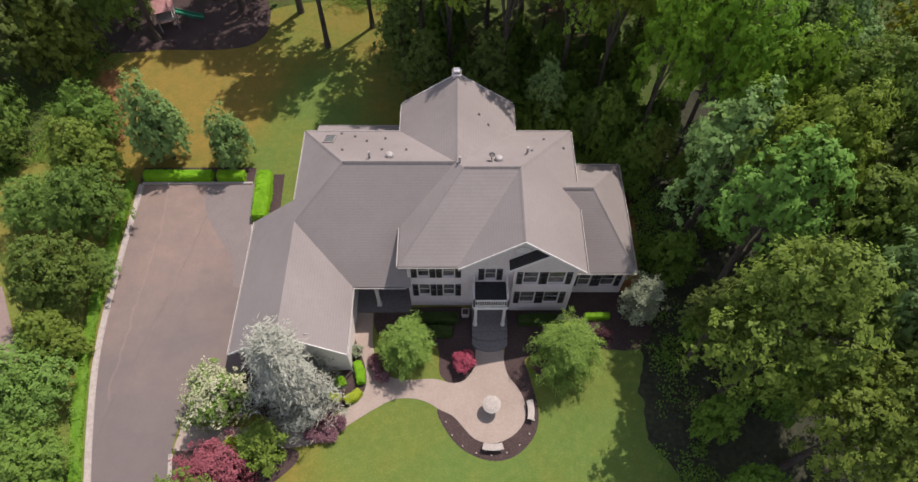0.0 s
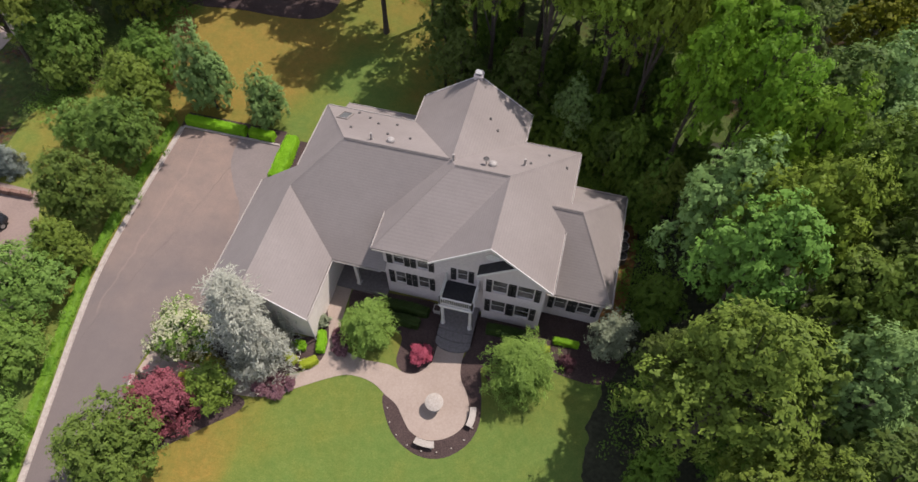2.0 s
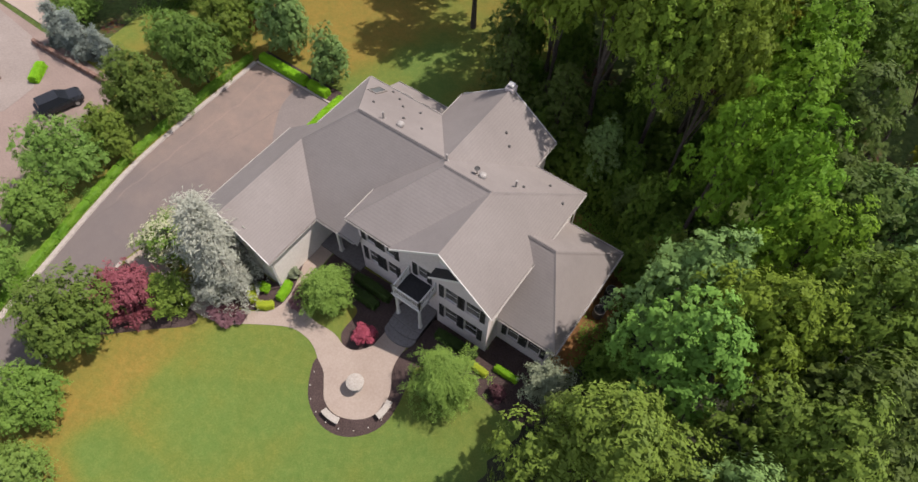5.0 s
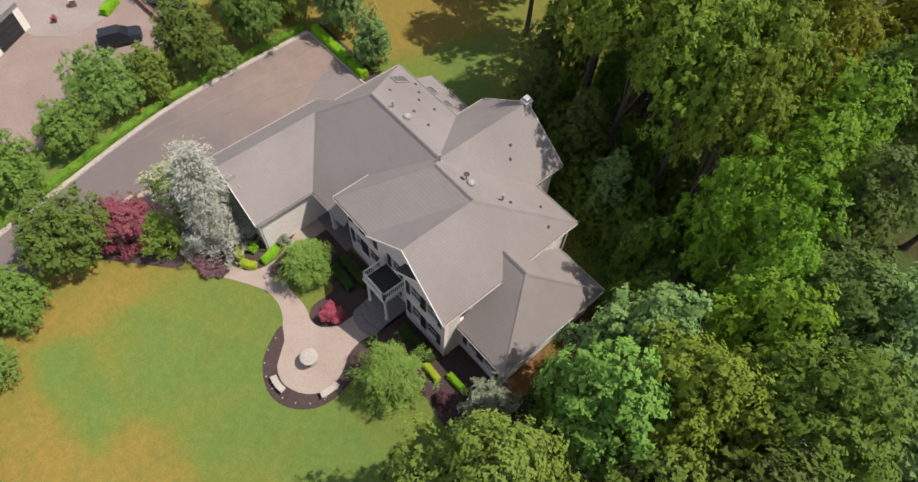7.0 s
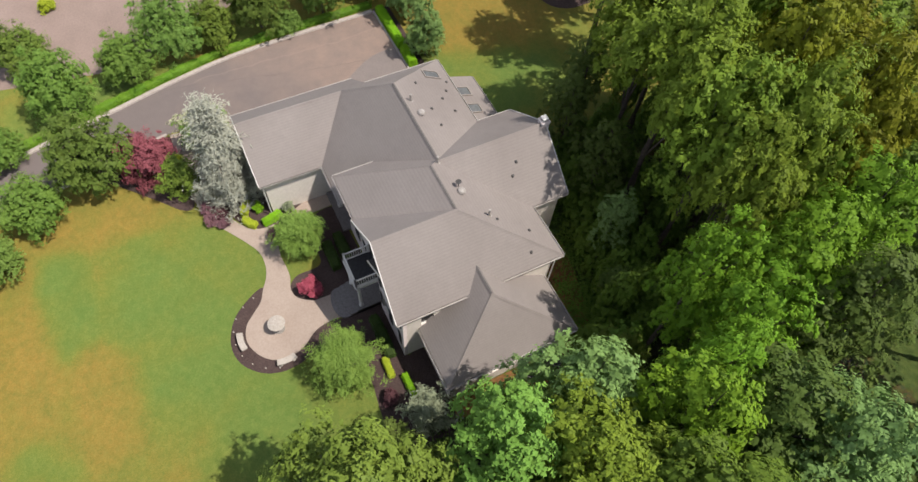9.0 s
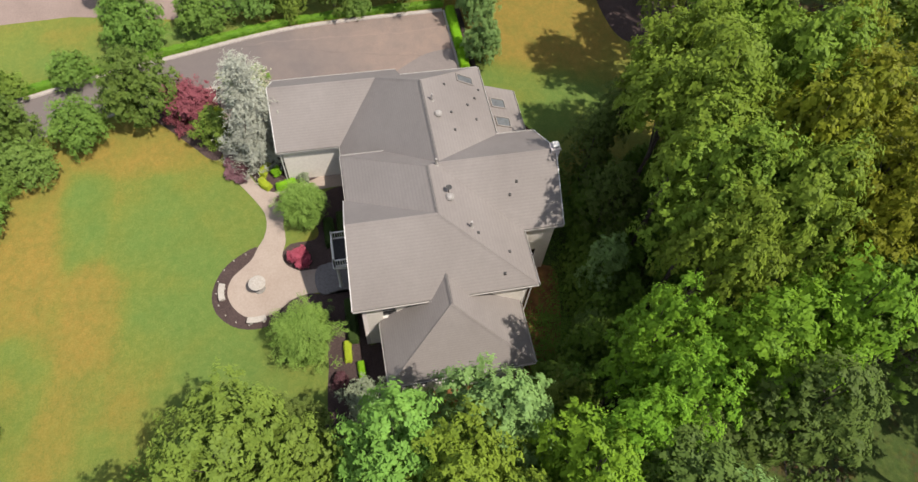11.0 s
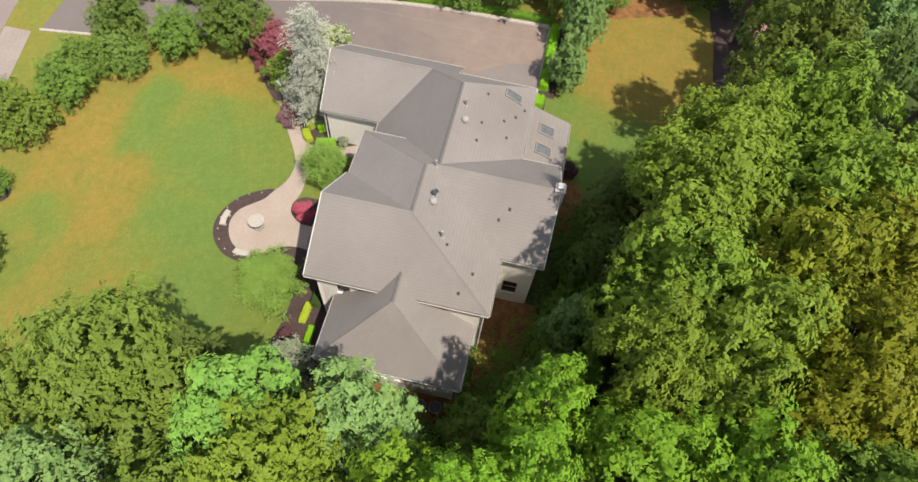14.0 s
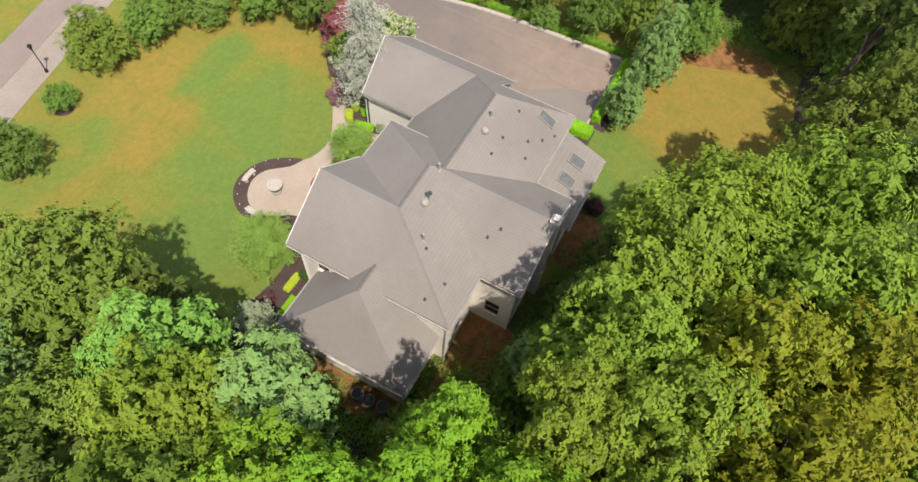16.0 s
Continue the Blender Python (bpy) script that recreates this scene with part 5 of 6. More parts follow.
plant("golden_shrub", (-15.85, -2.75), crown(25, GOLDEN, .65, 2.0, .2, 6, 22, 14, .13), BARK, 1.0, .04, "small golden yellow shrub", "shrub")
plant("weeping_cherry", (-5.55, 3.6), boughs(26, WEEP, 1.8, 3.4, .4, 90, 9, 40, .18, "round", .3, -.6, .3, .75, 1.4), BARK, 2.8, .12, "round weeping cherry with fresh green leaves", "tree", "weeping cherries")
plant("weeping_cherry", (5.1, 3.2), boughs(27, WEEP, 2.3, 4.0, .4, 96, 9, 40, .19, "round", .3, -.6, .42, .75, 1.6), BARK, 3.1, .13, "wide weeping cherry with trailing green shoots", "tree", "weeping cherries")
plant("red_bush", (-1.85, 3.05), crown(28, ROSE, .7, 1.5, .05, 9, 30, 20, .1), BARK, 1.1, .05, "small round rose-red bush", "shrub")
plant("olive_tree", (10.4, 6.6), boughs(29, SAGE, 1.5, 4.2, .6, 40, 9, 28, .13, "oval"), BARK, 3.6, .1, "small grey-green tree at the corner of the wing", "tree")
for x, y, r in ((-10.7, -1.1, .55), (-7.35, 3.1, .6), (3.4, 2.6, .5), (7.9, 5.0, .42)):
    plant("plum_shrub", (x, y), crown(int(40 + x), PLUM, r, 1.1, .05, 7, 30, 16, .14), BARK, .6, .03, "low shrub with dark plum-coloured leaves", "shrub", "plum shrubs")
for x, y, r in ((-10.5, -1.7, .6), (-11.5, -1.9, .55), (-7.75, 2.9, .55), (-7.3, 2.15, .5), (-9.75, -1.0, .4)):
    plant("flowering_shrub", (x, y), crown(int(140 + x * 3), PINKISH, r, .75, .05, 7, 22, 14, .1), BARK, .4, .025, "low shrub with small dusty pink flowers", "shrub", "flowering shrubs")
plant("red_bush", (-10.8, 22.1), crown(33, PLUM, .75, 1.3, .05, 9, 28, 18, .12), BARK, .9, .05, "low dark red bush by the rear corner of the house", "shrub")
plant("rhododendron", (-34.2, 24.2), crown(31, ROSE, .85, 1.5, .1, 9, 24, 20, .14), BARK, 1.4, .06, "rose-pink rhododendron at the edge of the wood", "shrub")
GARDEN = (
    (-25.7, 21.0, 1.0, 1.35, "c"), (-20.3, 20.5, .78, 1.2, "c"), (-31.0, 18.6, 1.0, 1.25, "b"), (-29.3, 13.9, .92, 1.25, "e"), (-33.9, 14.8, .8, 1.0, "d"), (-29.6, 8.0, 1.0, 1.2, "e"), (-28.2, 10.0, .48, .8, "d"), (-29.0, 3.9, .74, 1.25, "b"),
    (-29.6, 0.4, 1.0, 1.05, "d"), (-27.7, -3.9, .85, .95, "a"), (-25.7, -9.3, .98, 1.15, "a"), (-22.3, -14.5, .66, .85, "a"), (-21.0, -20.0, .75, .85, "b"), (-17.2, -8.2, 1.06, 1.15, "e"), (-15.5, -12.9, .84, .95, "a"),
    (-15.4, -17.9, .9, 1.0, "e"), (-12.4, -16.5, .78, .85, "d"), (-3.9, -20.8, 1.0, .95, "b"), (-8.2, -19.4, .82, .85, "a"), (1.8, -19.9, .5, .8, "a"), (8.1, -18.2, .88, .9, "e"), (-31.8, 23.0, .9, 1.1, "a"),
    (-39.5, 20.5, .9, 1.1, "a"), (-10.8, -19.0, .8, .85, "a"), (-32.2, -11.6, .9, .85, "a"), (-45.2, 12.6, .85, .8, "a"), (-37.5, 31.5, 1.3, 1.3, "b"), (-33.6, 36.8, 1.25, 1.4, "a"), (-45.0, 27.0, 1.25, 1.2, "b"), (-40.0, 22.5, 1.2, 1.2, "a"))
GK = {
    "a": (YARD, 2.5, 5.6, .5, "round", "leafy green garden tree in full summer foliage"),
    "b": (YARDB, 2.4, 5.4, .4, "oval", "garden tree with dense mid-green foliage"),
    "c": (COOL, 1.9, 6.2, .4, "oval", "narrow upright green tree beside the parking court"),
    "e": (DEEP, 2.5, 5.6, .5, "round", "dense dark green garden tree beside the driveway"),
    "d": (LIMEB, 2.7, 5.4, .5, "round", "full garden tree with light green leaves"),
}
GM = {}
for x, y, s, tall, k in GARDEN:
    if k not in GM:
        material, r, h, z0, shape, label = GK[k]
        ob = GM[k] = plant("garden_tree", (x, y), canopy(61 + len(GM), material, r * 1.08, h, z0, 9, 11, 11, 12, .15, .16, shape, 7), BARK, z0 + h * .7, .13, label, "tree", "garden trees", 61 + len(GM))
    else:
        ob = copy_thing(GM[k], pose(x, y, 0, 0, 0, (x * 37 + y * 91) % 360))
    ob.scale = (s, s, s * tall)

# ---- hedges and low shrubs ----


def hedge(name, line, width, height, material, label, category="hedge", group="", leaf=0.11, seed=1, density=150):
    """A clipped hedge along a plan line: a rounded core clad in small leaves."""
    rng = np.random.default_rng(seed)
    base = line[0]
    pts = [Vector((x - base[0], y - base[1], 0)) for x, y in line]
    prof = [(-.5, .02), (-.5, .55), (-.46, .86), (-.3, 1), (.3, 1), (.46, .86), (.5, .55), (.5, .02)]
    bm = bmesh.new()
    rings = []
    for i, p in enumerate(pts):
        u = (pts[min(i + 1, len(pts) - 1)] - pts[max(i - 1, 0)]).normalized()
        side = Vector((-u.y, u.x, 0))
        end = .86 if i in (0, len(pts) - 1) else 1.0
        rings.append([bm.verts.new(p + side * a * width * .92 * end + Vector((0, 0, b * height * (.95 if end == 1 else .88)))) for a, b in prof])
    for a, b in zip(rings, rings[1:]):
        for k in range(7):
            bm.faces.new((a[k], a[k + 1], b[k + 1], b[k]))
    bm.faces.new(rings[0])
    bm.faces.new(rings[-1][::-1])
    bmesh.ops.recalc_face_normals(bm, faces=bm.faces)
    tri = bmesh.ops.triangulate(bm, faces=bm.faces[:])["faces"]
    pos, nrm = [], []
    for f in tri:
        a, b, c = (np.array(v.co) for v in f.verts)
        n = max(int(f.calc_area() * density), 2)
        w = rng.dirichlet((1, 1, 1), n)
        pos.append(w @ np.stack([a, b, c]) + np.array(f.normal) * rng.uniform(-.03, .07, (n, 1)))
        nrm.append(np.array(f.normal) * .8 + np.array([0, 0, .3]) + rng.normal(size=(n, 3)) * .4)
    v, fc = blades(np.concatenate(pos), np.concatenate(nrm), leaf, 1.0, rng)
    vv = [tuple(x.co) for x in bm.verts]
    bm.verts.index_update()
    ff = [[x.index for x in f.verts] for f in bm.faces]
    n0 = len(vv)
    bm.free()
    me = bpy.data.meshes.new(name)
    me.from_pydata(vv + v.tolist(), [], ff + (fc + n0).tolist())
    me.materials.append(material)
    ob = new(name, me)
    ob.location = (base[0], base[1], 0.01)
    return tagged(ob, label, category, group)


hedge("hedge", [(-17.55, 14.75), (-17.6, 17.0), (-17.75, 19.1)], 1.35, .95, HEDGE, "clipped bright lime-green box hedge beside the court", seed=2)
hedge("hedge", [(-19.4, 18.9), (-21.5, 18.9)], 1.0, .85, HEDGE, "clipped lime-green hedge at the head of the driveway", seed=3)
hedge("hedge", [(-22.0, 18.9), (-27.4, 18.9)], 1.0, .85, HEDGE, "clipped lime-green hedge shaded by trees", seed=4)
for k, line in enumerate((((-9.95, .55), (-10.5, .75), (-10.9, 1.2)), ((-9.55, .45), (-9.0, .72), (-8.65, 1.1)), ((-8.62, 1.65), (-8.75, 2.4), (-9.0, 3.1)))):
    hedge("box_hedge", line, .62, .6, (GOLDEN, GOLDEN, HEDGE)[k], ("low golden-green clipped hedge round the garage corner", "low golden clipped hedge round the garage corner", "low lime-green clipped hedge round the garage corner")[k], "hedge", "corner hedges", .065, 5 + k, 520)
plant("round_shrub", (-10.05, 1.75), crown(71, HEDGE, .45, .8, .05, 6, 20, 12, .11), BARK, .4, .03, "small round lime-green shrub at the garage corner", "shrub")
plant("sage_shrub", (-9.25, 3.9), crown(72, SAGE, .5, .9, .05, 6, 22, 12, .11), BARK, .4, .03, "small pale sage shrub by the garage wall", "shrub")
for k, (x0, x1, y) in enumerate(((-5.3, -2.2, 6.3), (-4.9, -2.6, 5.3), (2.1, 5.3, 6.2))):
    hedge("front_hedge", [(x0, y), ((x0 + x1) / 2, y + .05), (x1, y)], .8, .8, BOXWOOD, "dark clipped boxwood hedge along the house front", "hedge", "front hedges", .1, 12 + k)
for k, line in enumerate((((5.2, 5.75), (6.6, 5.7)), ((6.8, 6.5), (8.5, 6.55)))):
    hedge("box_hedge", line, .5, .55, HEDGE if k else GOLDEN, "low lime-yellow clipped hedge before the east wing", "hedge", "east hedges", .065, 16 + k, 520)

# ---- kerbs ----


def kerb(line, width, height, label):
    bm = bmesh.new()
    rings = []
    pts = [Vector((x, y, 0)) for x, y in line]
    for i, p in enumerate(pts):
        u = (pts[min(i + 1, len(pts) - 1)] - pts[max(i - 1, 0)]).normalized()
        s = Vector((-u.y, u.x, 0)) * width / 2
        rings.append([bm.verts.new(p + q) for q in (-s, -s * .85 + Vector((0, 0, height)), s * .85 + Vector((0, 0, height)), s)])
    for a, b in zip(rings, rings[1:]):
        for k in range(3):
            bm.faces.new((a[k], a[k + 1], b[k + 1], b[k]))
    bm.faces.new(rings[0])
    bm.faces.new(rings[-1][::-1])
    bmesh.ops.recalc_face_normals(bm, faces=bm.faces)
    return tagged(part("kerb", bm, KERB), label, "kerb", "", "structure")


WEST_EDGE = smooth_line([(-27.65, 18.2), (-27.4, 10), (-26.95, 4), (-25.95, -1), (-24.65, -6), (-23.25, -11.5), (-22.05, -15.5), (-20.65, -20), (-19.85, -26)], 4)
EDGE = [(x - .78, y + .16) for x, y in smooth_line([(-27.65, 18.2), (-27.4, 10), (-26.95, 4), (-25.95, -1), (-24.65, -6), (-23.25, -11.5), (-22.05, -15.5), (-20.65, -20), (-19.85, -26)], 4)]
for k in range(len(EDGE) - 1):
    (xa, ya), (xb, yb) = EDGE[k], EDGE[k + 1]
    mix_ = lambda s: (xa + (xb - xa) * s, ya + (yb - ya) * s)
    hedge("edging_shrub", [mix_(-.04), mix_(.3), mix_(.65), mix_(1.04)], .66 + .1 * (k % 2), .48 + .05 * (k % 3), EDGING, "low bright green shrub edging the driveway", "shrub", "driveway edging", .12, 30 + k, 120)
kerb(WEST_EDGE, .42, .13, "pale concrete kerb along the driveway")
kerb(smooth_line([(-14.6, -26), (-15.55, -20), (-17.15, -15), (-18.55, -10), (-19.65, -6), (-20.3, -2.9)], 4), .25, .1, "pale concrete kerb on the lawn side of the driveway")
kerb([(-27.6, 18.35), (-18.75, 18.4)], .2, .12, "pale concrete kerb at the head of the court")
sheet("garage_apron", [(-18.2, 14.45), (-17.5, 14.45), (-17.3, 12.05), (-17.75, 12.05)], .03, KERB, "pale concrete strip beside the garage", "paving")

# ---- garden ornaments ----
fountain = thing("fountain", (0, 0, 0.03), "round pale stone bird-bath fountain on a pedestal", "fountain")
part("plinth", lathe(bmesh.new(), [(.42, 0), (.42, .12), (.36, .16), (.3, .16)], 28), WEATHERED, fountain)
part("pedestal", lathe(bmesh.new(), [(.3, .15), (.22, .24), (.17, .45), (.22, .6), (.3, .68)], 24), WEATHERED, fountain)
part("basin", lathe(bmesh.new(), [(.22, .66), (.44, .72), (.58, .84), (.60, .92), (.54, .94), (.38, 1.02), (.1, 1.06)], 32), STONE, fountain)


planter = thing("stone_planter", (-1.65, 6.75, .016), "square pale stone planter beside the entrance steps", "planter")
bm = bmesh.new()
box(bm, (-.24, -.24, 0), (.24, .24, .42), .03)
box(bm, (-.28, -.28, .42), (.28, .28, .5), .02)
part("pot", bm, STONE, planter)
part("soil", boxed((-.2, -.2, .5), (.2, .2, .506)), MULCH, planter)


def bench(at, turn):
    """A curved stone bench: a bowed seat on two legs, its hollow side facing the fountain."""
    ob = thing("stone_bench", at, "curved pale stone garden bench on the mulch edge", "bench", "benches round the court", "", turn)
    R, w = 2.45, .42
    arc = [math.radians(-15 + 30 * i / 12) for i in range(13)]
    bm = bmesh.new()
    low, top = [], []
    outline = [((R + w / 2) * math.sin(a), (R + w / 2) * math.cos(a) - R) for a in arc] + [((R - w / 2) * math.sin(a), (R - w / 2) * math.cos(a) - R) for a in arc[::-1]]
    slab(bm, outline, .36, .45)
    part("seat", bm, STONE, ob)
    for s in (-1, 1):
        a = math.radians(10 * s)
        part("leg", box(bmesh.new(), (-.09, -.17, 0), (.09, .17, .36), .02, Matrix.Translation((R * math.sin(a), R * math.cos(a) - R, 0)) @ pose(0, 0, 0, 0, 0, -10 * s)), STONE, ob)
    return ob


bench((.03, -2.58, .02), 180)
bench((2.58, -.2, .02), -90)
for k in range(9):
    a = math.radians(-165 + 19 * k)
    bm = bmesh.new()
    lathe(bm, [(.025, 0), (.025, .1), (.05, .12), (.01, .16)], 8)
    ob = tagged(part("path_light", bm, STONE), "tiny pale path light in the mulch", "light", "path lights")
    ob.location = (2.95 * math.cos(a) - .1, 2.85 * math.sin(a) - .15, .015)

# air-conditioning units by the east wing
for k, (x, y) in enumerate(((10.5, 14.2), (10.55, 15.1), (10.45, 16.1))):
    ob = thing("air_conditioner", (x, y, 0), "dark grey round air-conditioning unit on the ground", "air conditioner", "air-conditioning units")
    part("body", lathe(bmesh.new(), [(.40, 0), (.42, .05), (.42, .75), (.40, .8), (.34, .8), (.33, .74)], 20), METAL, ob)
    rim = bmesh.new()
    tube(rim, [(.4 * math.cos(i * math.pi / 12), .4 * math.sin(i * math.pi / 12), .81) for i in range(25)], [.024] * 25, 5)
    part("rim", rim, WEATHERED, ob, "grey metal rim")
    for r in (.3, .2, .1):
        bm = bmesh.new()
        tube(bm, [(r * math.cos(i * math.pi / 8), r * math.sin(i * math.pi / 8), .79) for i in range(17)], [.012] * 17, 4)
        part("guard_ring", bm, IRON, ob)
    part("fan", lathe(bmesh.new(), [(.31, .6), (.31, .62), (.05, .66)], 12), IRON, ob)

# satellite dish on the rear slope
bm = bmesh.new()
tube(bm, [(0, 4.42, 9.05), (0, 4.42, 9.55)], [.03, .03], 6)
lathe(bm, [(.05, -.04), (.14, .0), (.2, .06), (.18, .07), (.12, .02)], 16, (0, 4.42, 9.62))
part("satellite_dish", bm, METAL, house, "small dark grey satellite dish")

# ---- play set under the trees ----
play = thing("play_set", (-29.9, 37.4, .02), "wooden play set with a faded pink canopy and a green slide", "play set", turn=20)
for x, y in ((-.8, -.8), (.8, -.8), (.8, .8), (-.8, .8)):
    part("post", boxed((x - .06, y - .06, 0), (x + .06, y + .06, 2.3), .01), WEATHERED, play)
part("platform", boxed((-.86, -.86, 1.2), (.86, .86, 1.28), .01), WEATHERED, play)
bm = bmesh.new()
vs = [bm.verts.new(p) for p in ((-1, -1, 2.25), (1, -1, 2.25), (1, 1, 2.25), (-1, 1, 2.25), (-1, 0, 2.95), (1, 0, 2.95))]
for f in ((0, 1, 5, 4), (2, 3, 4, 5), (0, 4, 3), (1, 2, 5), (3, 2, 1, 0)):
    bm.faces.new([vs[i] for i in f])
bmesh.ops.recalc_face_normals(bm, faces=bm.faces)
part("canopy", bm, PINKCLOTH, play, "faded pink fabric canopy")
bm = bmesh.new()
rings = []
for k in range(9):
    u = k / 8
    x, z = .9 + 2.3 * u, 1.25 * (1 - u) ** 1.25 + .12
    rings.append([bm.verts.new((x, y, z + dz)) for y, dz in ((-.3, .2), (-.26, 0), (.26, 0), (.3, .2), (.34, .2), (.3, -.05), (-.3, -.05), (-.34, .2))])
for a, b in zip(rings, rings[1:]):
    for k in range(8):
        bm.faces.new((a[k], a[(k + 1) % 8], b[(k + 1) % 8], b[k]))
bmesh.ops.recalc_face_normals(bm, faces=bm.faces)
part("slide", bm, SLIDEGREEN, play, "green plastic slide")
for y in (-.3, .3):
    bm = bmesh.new()
    tube(bm, [(-1.7, y, 0), (-.9, y, 1.9)], [.045, .045], 6)
    ladder = part("ladder_rail", bm, KERB, play, "pale ladder rail")
for k in range(5):
    z = .3 + .3 * k
    part("rung", boxed((-1.7 + .42 * z - .03, -.3, z - .03), (-1.7 + .42 * z + .03, .3, z + .03), .01), KERB, play)

# ---- street lamp ----
lamp = thing("street_lamp", (-.2, -23.9, 0), "black iron post lamp beside the pavement", "lamp")
part("post", lathe(bmesh.new(), [(.12, 0), (.12, .3), (.05, .4), (.04, 2.5), (.07, 2.55)], 12), IRON, lamp)
part("lantern", lathe(bmesh.new(), [(.08, 2.55), (.17, 2.85), (.17, 2.9)], 6), GLASS, lamp)
part("cap", lathe(bmesh.new(), [(.22, 2.9), (.12, 3.02), (.03, 3.1)], 6), IRON, lamp)

# ---- the neighbours' side ----
sheet("pool_deck", [(-60, 9.8), (-46.5, 9.8), (-47.3, 13), (-49, 15.5), (-49, 28), (-60, 28)], .02, PAVE, "pale paved terrace round a swimming pool", "terrace")
sheet("pool", smooth_line([(-58, 18), (-53, 16.6), (-50.2, 18.2), (-49.6, 22), (-52, 25), (-58, 25)], 5, True), .06, POOL, "turquoise swimming pool with a free-form edge", "pool", "structure", .03)
wall_n = thing("retaining_wall", (-41, 7.8, 0), "low brown stone retaining wall beside the paved yard", "wall")
for k in range(11):
    for j in range(2):
        part("stone", boxed((-5.2 + k * .95 + .3 * j, -.16 + k * .055, .3 * j), (-4.29 + k * .95 + .3 * j, .16 + k * .055, .285 + .3 * j), .02), BROWNBRICK, wall_n)
for x, y, s in ((-43.6, 9.6, 1.0), (-41.0, 9.9, 1.05), (-38.6, 10.4, .8)):
    ob = plant("blue_spruce", (x, y), boughs(int(90 + x), SPRUCE, 1.75, 4.4, .1, 70, 9, 26, .2, "cone", .4, -.95, .3, .5, 1.6), BARK, 3.4, .1, "bushy silver-blue spruce beside the retaining wall", "tree", "blue spruces")
    ob.scale = (s, s, s)
hedge("hedge", [(-41.4, 4.6), (-42.6, 6.3)], 1.0, .8, HEDGE, "bright green clipped hedge in the neighbour's yard", seed=50)
plant("golden_shrub", (-39.6, -9.2), crown(26, GOLDEN, .7, 1.0, .1, 6, 22, 14, .15), BARK, .6, .04, "round yellow-green shrub by the neighbour's drive", "shrub")


def car():
    """A black estate car, seen from above between the trees."""
    ob = thing("car", (-37.1, 4.3, .014), "black estate car parked on the neighbour's drive", "car", turn=74)
    bm = bmesh.new()
    rows = [(-2.2, .5, .78, .8), (-2.1, .35, .95, .88), (-1.2, .28, 1.0, .92), (.9, .28, .98, .92), (1.9, .33, .88, .88), (2.2, .45, .7, .78)]
    rings = [[bm.verts.new((x, y * w, z)) for y, z in ((-1, zb), (-1, zb + (zt - zb) * .6), (-.82, zt), (.82, zt), (1, zb + (zt - zb) * .6), (1, zb))] for x, zb, zt, w in rows]
    for a, b in zip(rings, rings[1:]):
        for k in range(5):
            bm.faces.new((a[k], a[k + 1], b[k + 1], b[k]))
        bm.faces.new((a[5], a[0], b[0], b[5]))
    bm.faces.new(rings[0])
    bm.faces.new(rings[-1][::-1])
    bmesh.ops.recalc_face_normals(bm, faces=bm.faces)
    bmesh.ops.bevel(bm, geom=bm.edges[:], offset=.04, segments=2, affect="EDGES")
    part("body", bm, CARPAINT, ob)
    bm = bmesh.new()
    lo = [bm.verts.new(p) for p in ((-2.0, -.82, .9), (1.05, -.82, .92), (1.05, .82, .92), (-2.0, .82, .9))]
    hi = [bm.verts.new(p) for p in ((-1.75, -.62, 1.48), (.2, -.62, 1.5), (.2, .62, 1.5), (-1.75, .62, 1.48))]
    for k in range(4):
        bm.faces.new((lo[k], lo[(k + 1) % 4], hi[(k + 1) % 4], hi[k]))
    bm.faces.new(hi)
    bm.faces.new(lo[::-1])
    cab = part("windows", bm, GLASS, ob, "dark car glass")
    part("roof", boxed((-1.78, -.64, 1.48), (.22, .64, 1.54), .03), CARPAINT, cab)
    for x in (-1.35, 1.35):
        for y in (-.84, .84):
            w = part("wheel", lathe(bmesh.new(), [(.2, -.1), (.33, -.1), (.33, .1), (.2, .1)], 18), RUBBER, ob)
            w.matrix_basis = pose(x, y, .33, 90, 0, 0)
            part("rim", lathe(bmesh.new(), [(.19, -.105), (.19, .105)], 12), PALE, w)
    ob.scale = (.88, .92, .95)


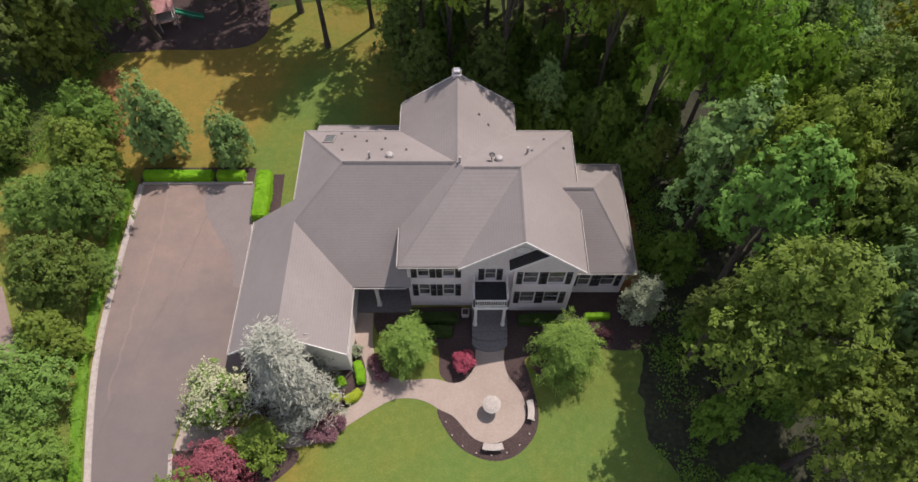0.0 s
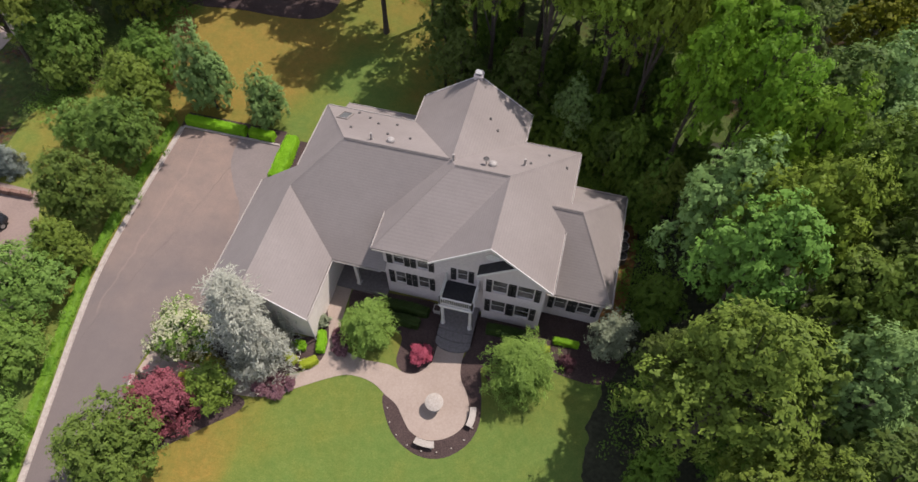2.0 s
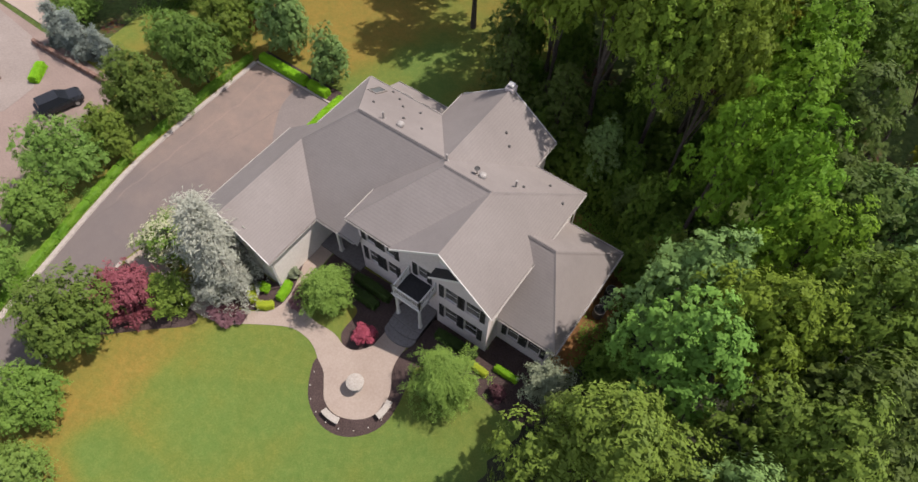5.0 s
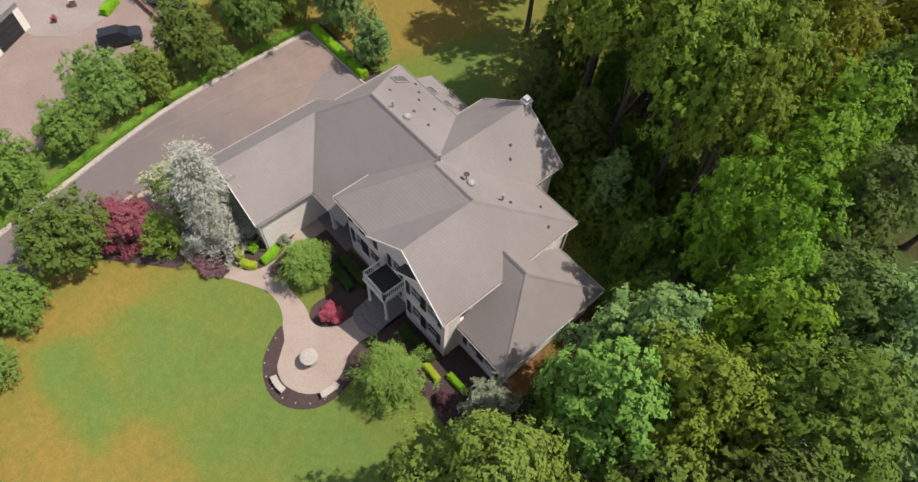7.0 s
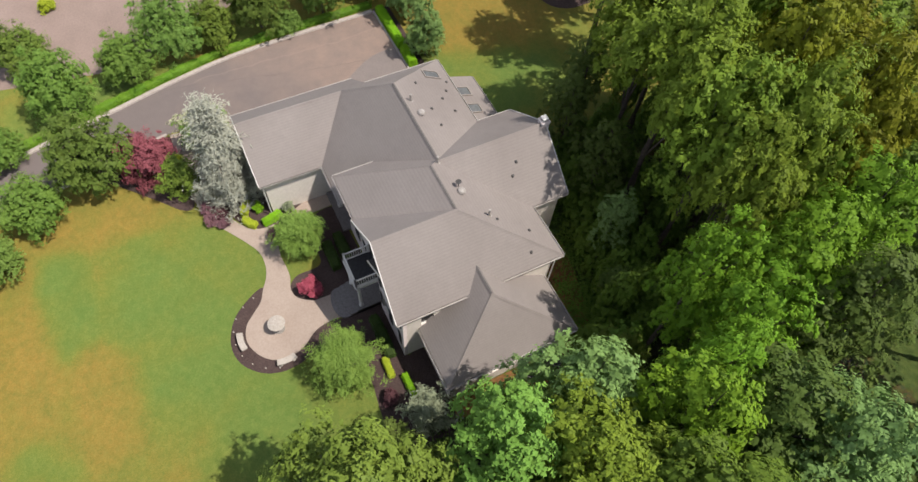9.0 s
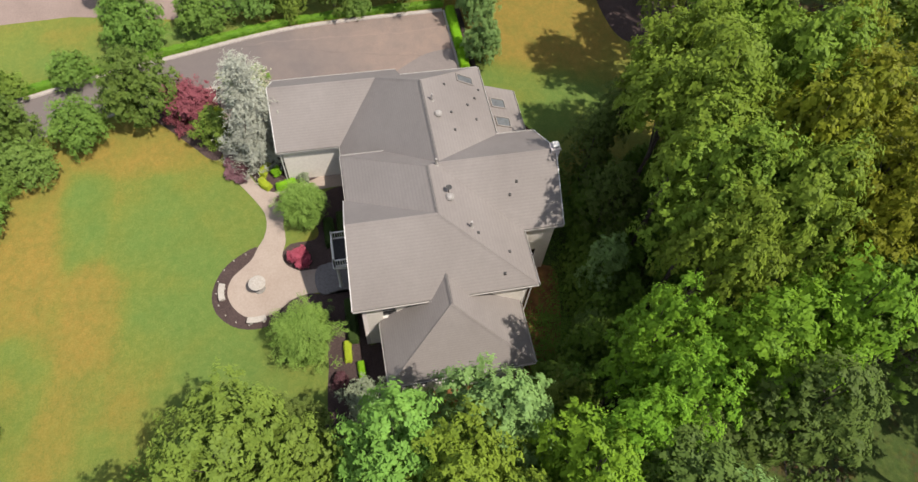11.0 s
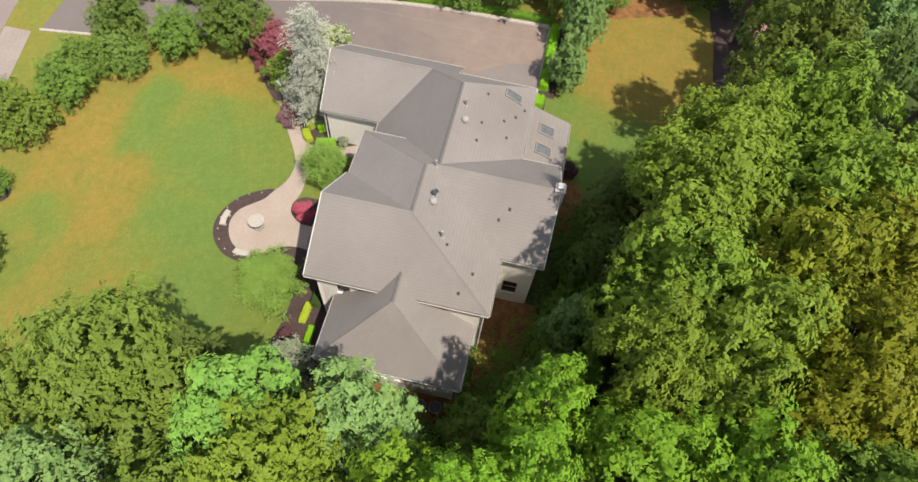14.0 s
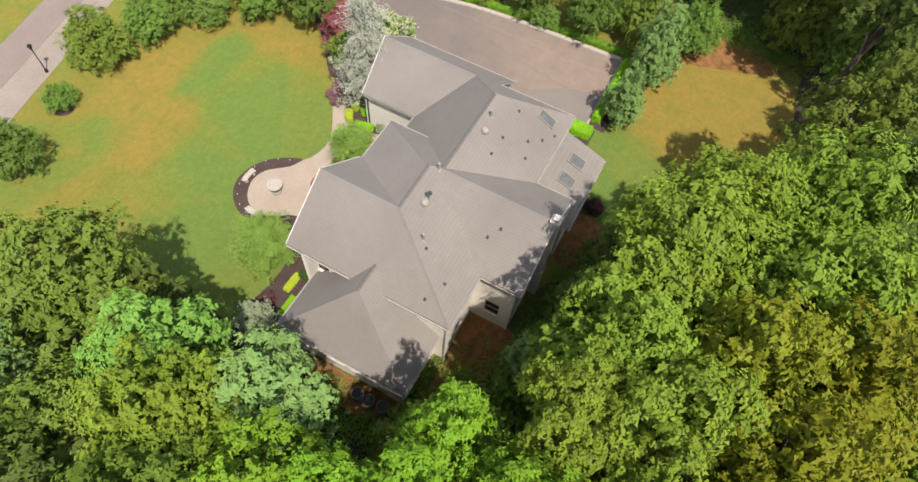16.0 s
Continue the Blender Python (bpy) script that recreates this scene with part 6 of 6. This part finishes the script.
car()
sheet("neighbour_terrace", [(-60, 9.4), (-47, 8.2), (-43.5, 6.6), (-41.0, 4.2), (-40.6, 1.0), (-42.6, -1.6), (-46.5, -3.0), (-60, -4.0)], .03, CONCRETE, "pale concrete terrace of the neighbouring house", "terrace")
bw = thing("brick_garden_wall", (-44.5, 3.0, .03), "low brown brick garden wall with a stone-capped pier", "wall", turn=167)
for k in range(12):
    for j in range(3):
        part("brick", boxed((.34 + k * .3 + .15 * (j % 2), -.12, .17 * j), (.62 + k * .3 + .15 * (j % 2), .12, .155 + .17 * j), .012), BROWNBRICK, bw)
part("pier", boxed((-.25, -.25, 0), (.28, .25, .7), .02), BROWNBRICK, bw)
part("capstone", boxed((-.3, -.3, .7), (.33, .3, .78), .02), KERB, bw)
pot = thing("flower_pot", (-43.3, .7, .03), "small clay pot with a reddish plant", "plant pot")
part("pot", lathe(bmesh.new(), [(.14, 0), (.2, .3), (.22, .34), (.18, .34), (.16, .28)], 16), BROWNBRICK, pot)
part("leaves", crown(90, ROSE, .25, .4, .28, 5, 8, 8, .1)[0], None, pot)
neighbour = thing("neighbour_house", (-46.5, -5.4, 0), "corner of the neighbouring house with pale walls and a grey roof", "house", turn=32)
part("wall", boxed((-7, -4, 0), (4.2, 2.2, 3.1)), SIDING, neighbour)
bm = bmesh.new()
for k in range(4):
    box(bm, (4.2, -1.6, .05 + .56 * k), (4.25, 1.4, .58 + .56 * k), .01)
part("garage_door", bm, SHUTTER, neighbour, "dark garage door")
bm = bmesh.new()
vs = [bm.verts.new(p) for p in ((-7.5, -4.5, 3.0), (4.6, -4.5, 3.0), (4.6, 2.6, 3.0), (-7.5, 2.6, 3.0), (-4, -.95, 5.4), (1.2, -.95, 5.4))]
for f in ((0, 1, 5, 4), (1, 2, 5), (2, 3, 4, 5), (3, 0, 4), (3, 2, 1, 0)):
    bm.faces.new([vs[i] for i in f])
bmesh.ops.recalc_face_normals(bm, faces=bm.faces)
part("roof", bm, SHINGLE, neighbour)
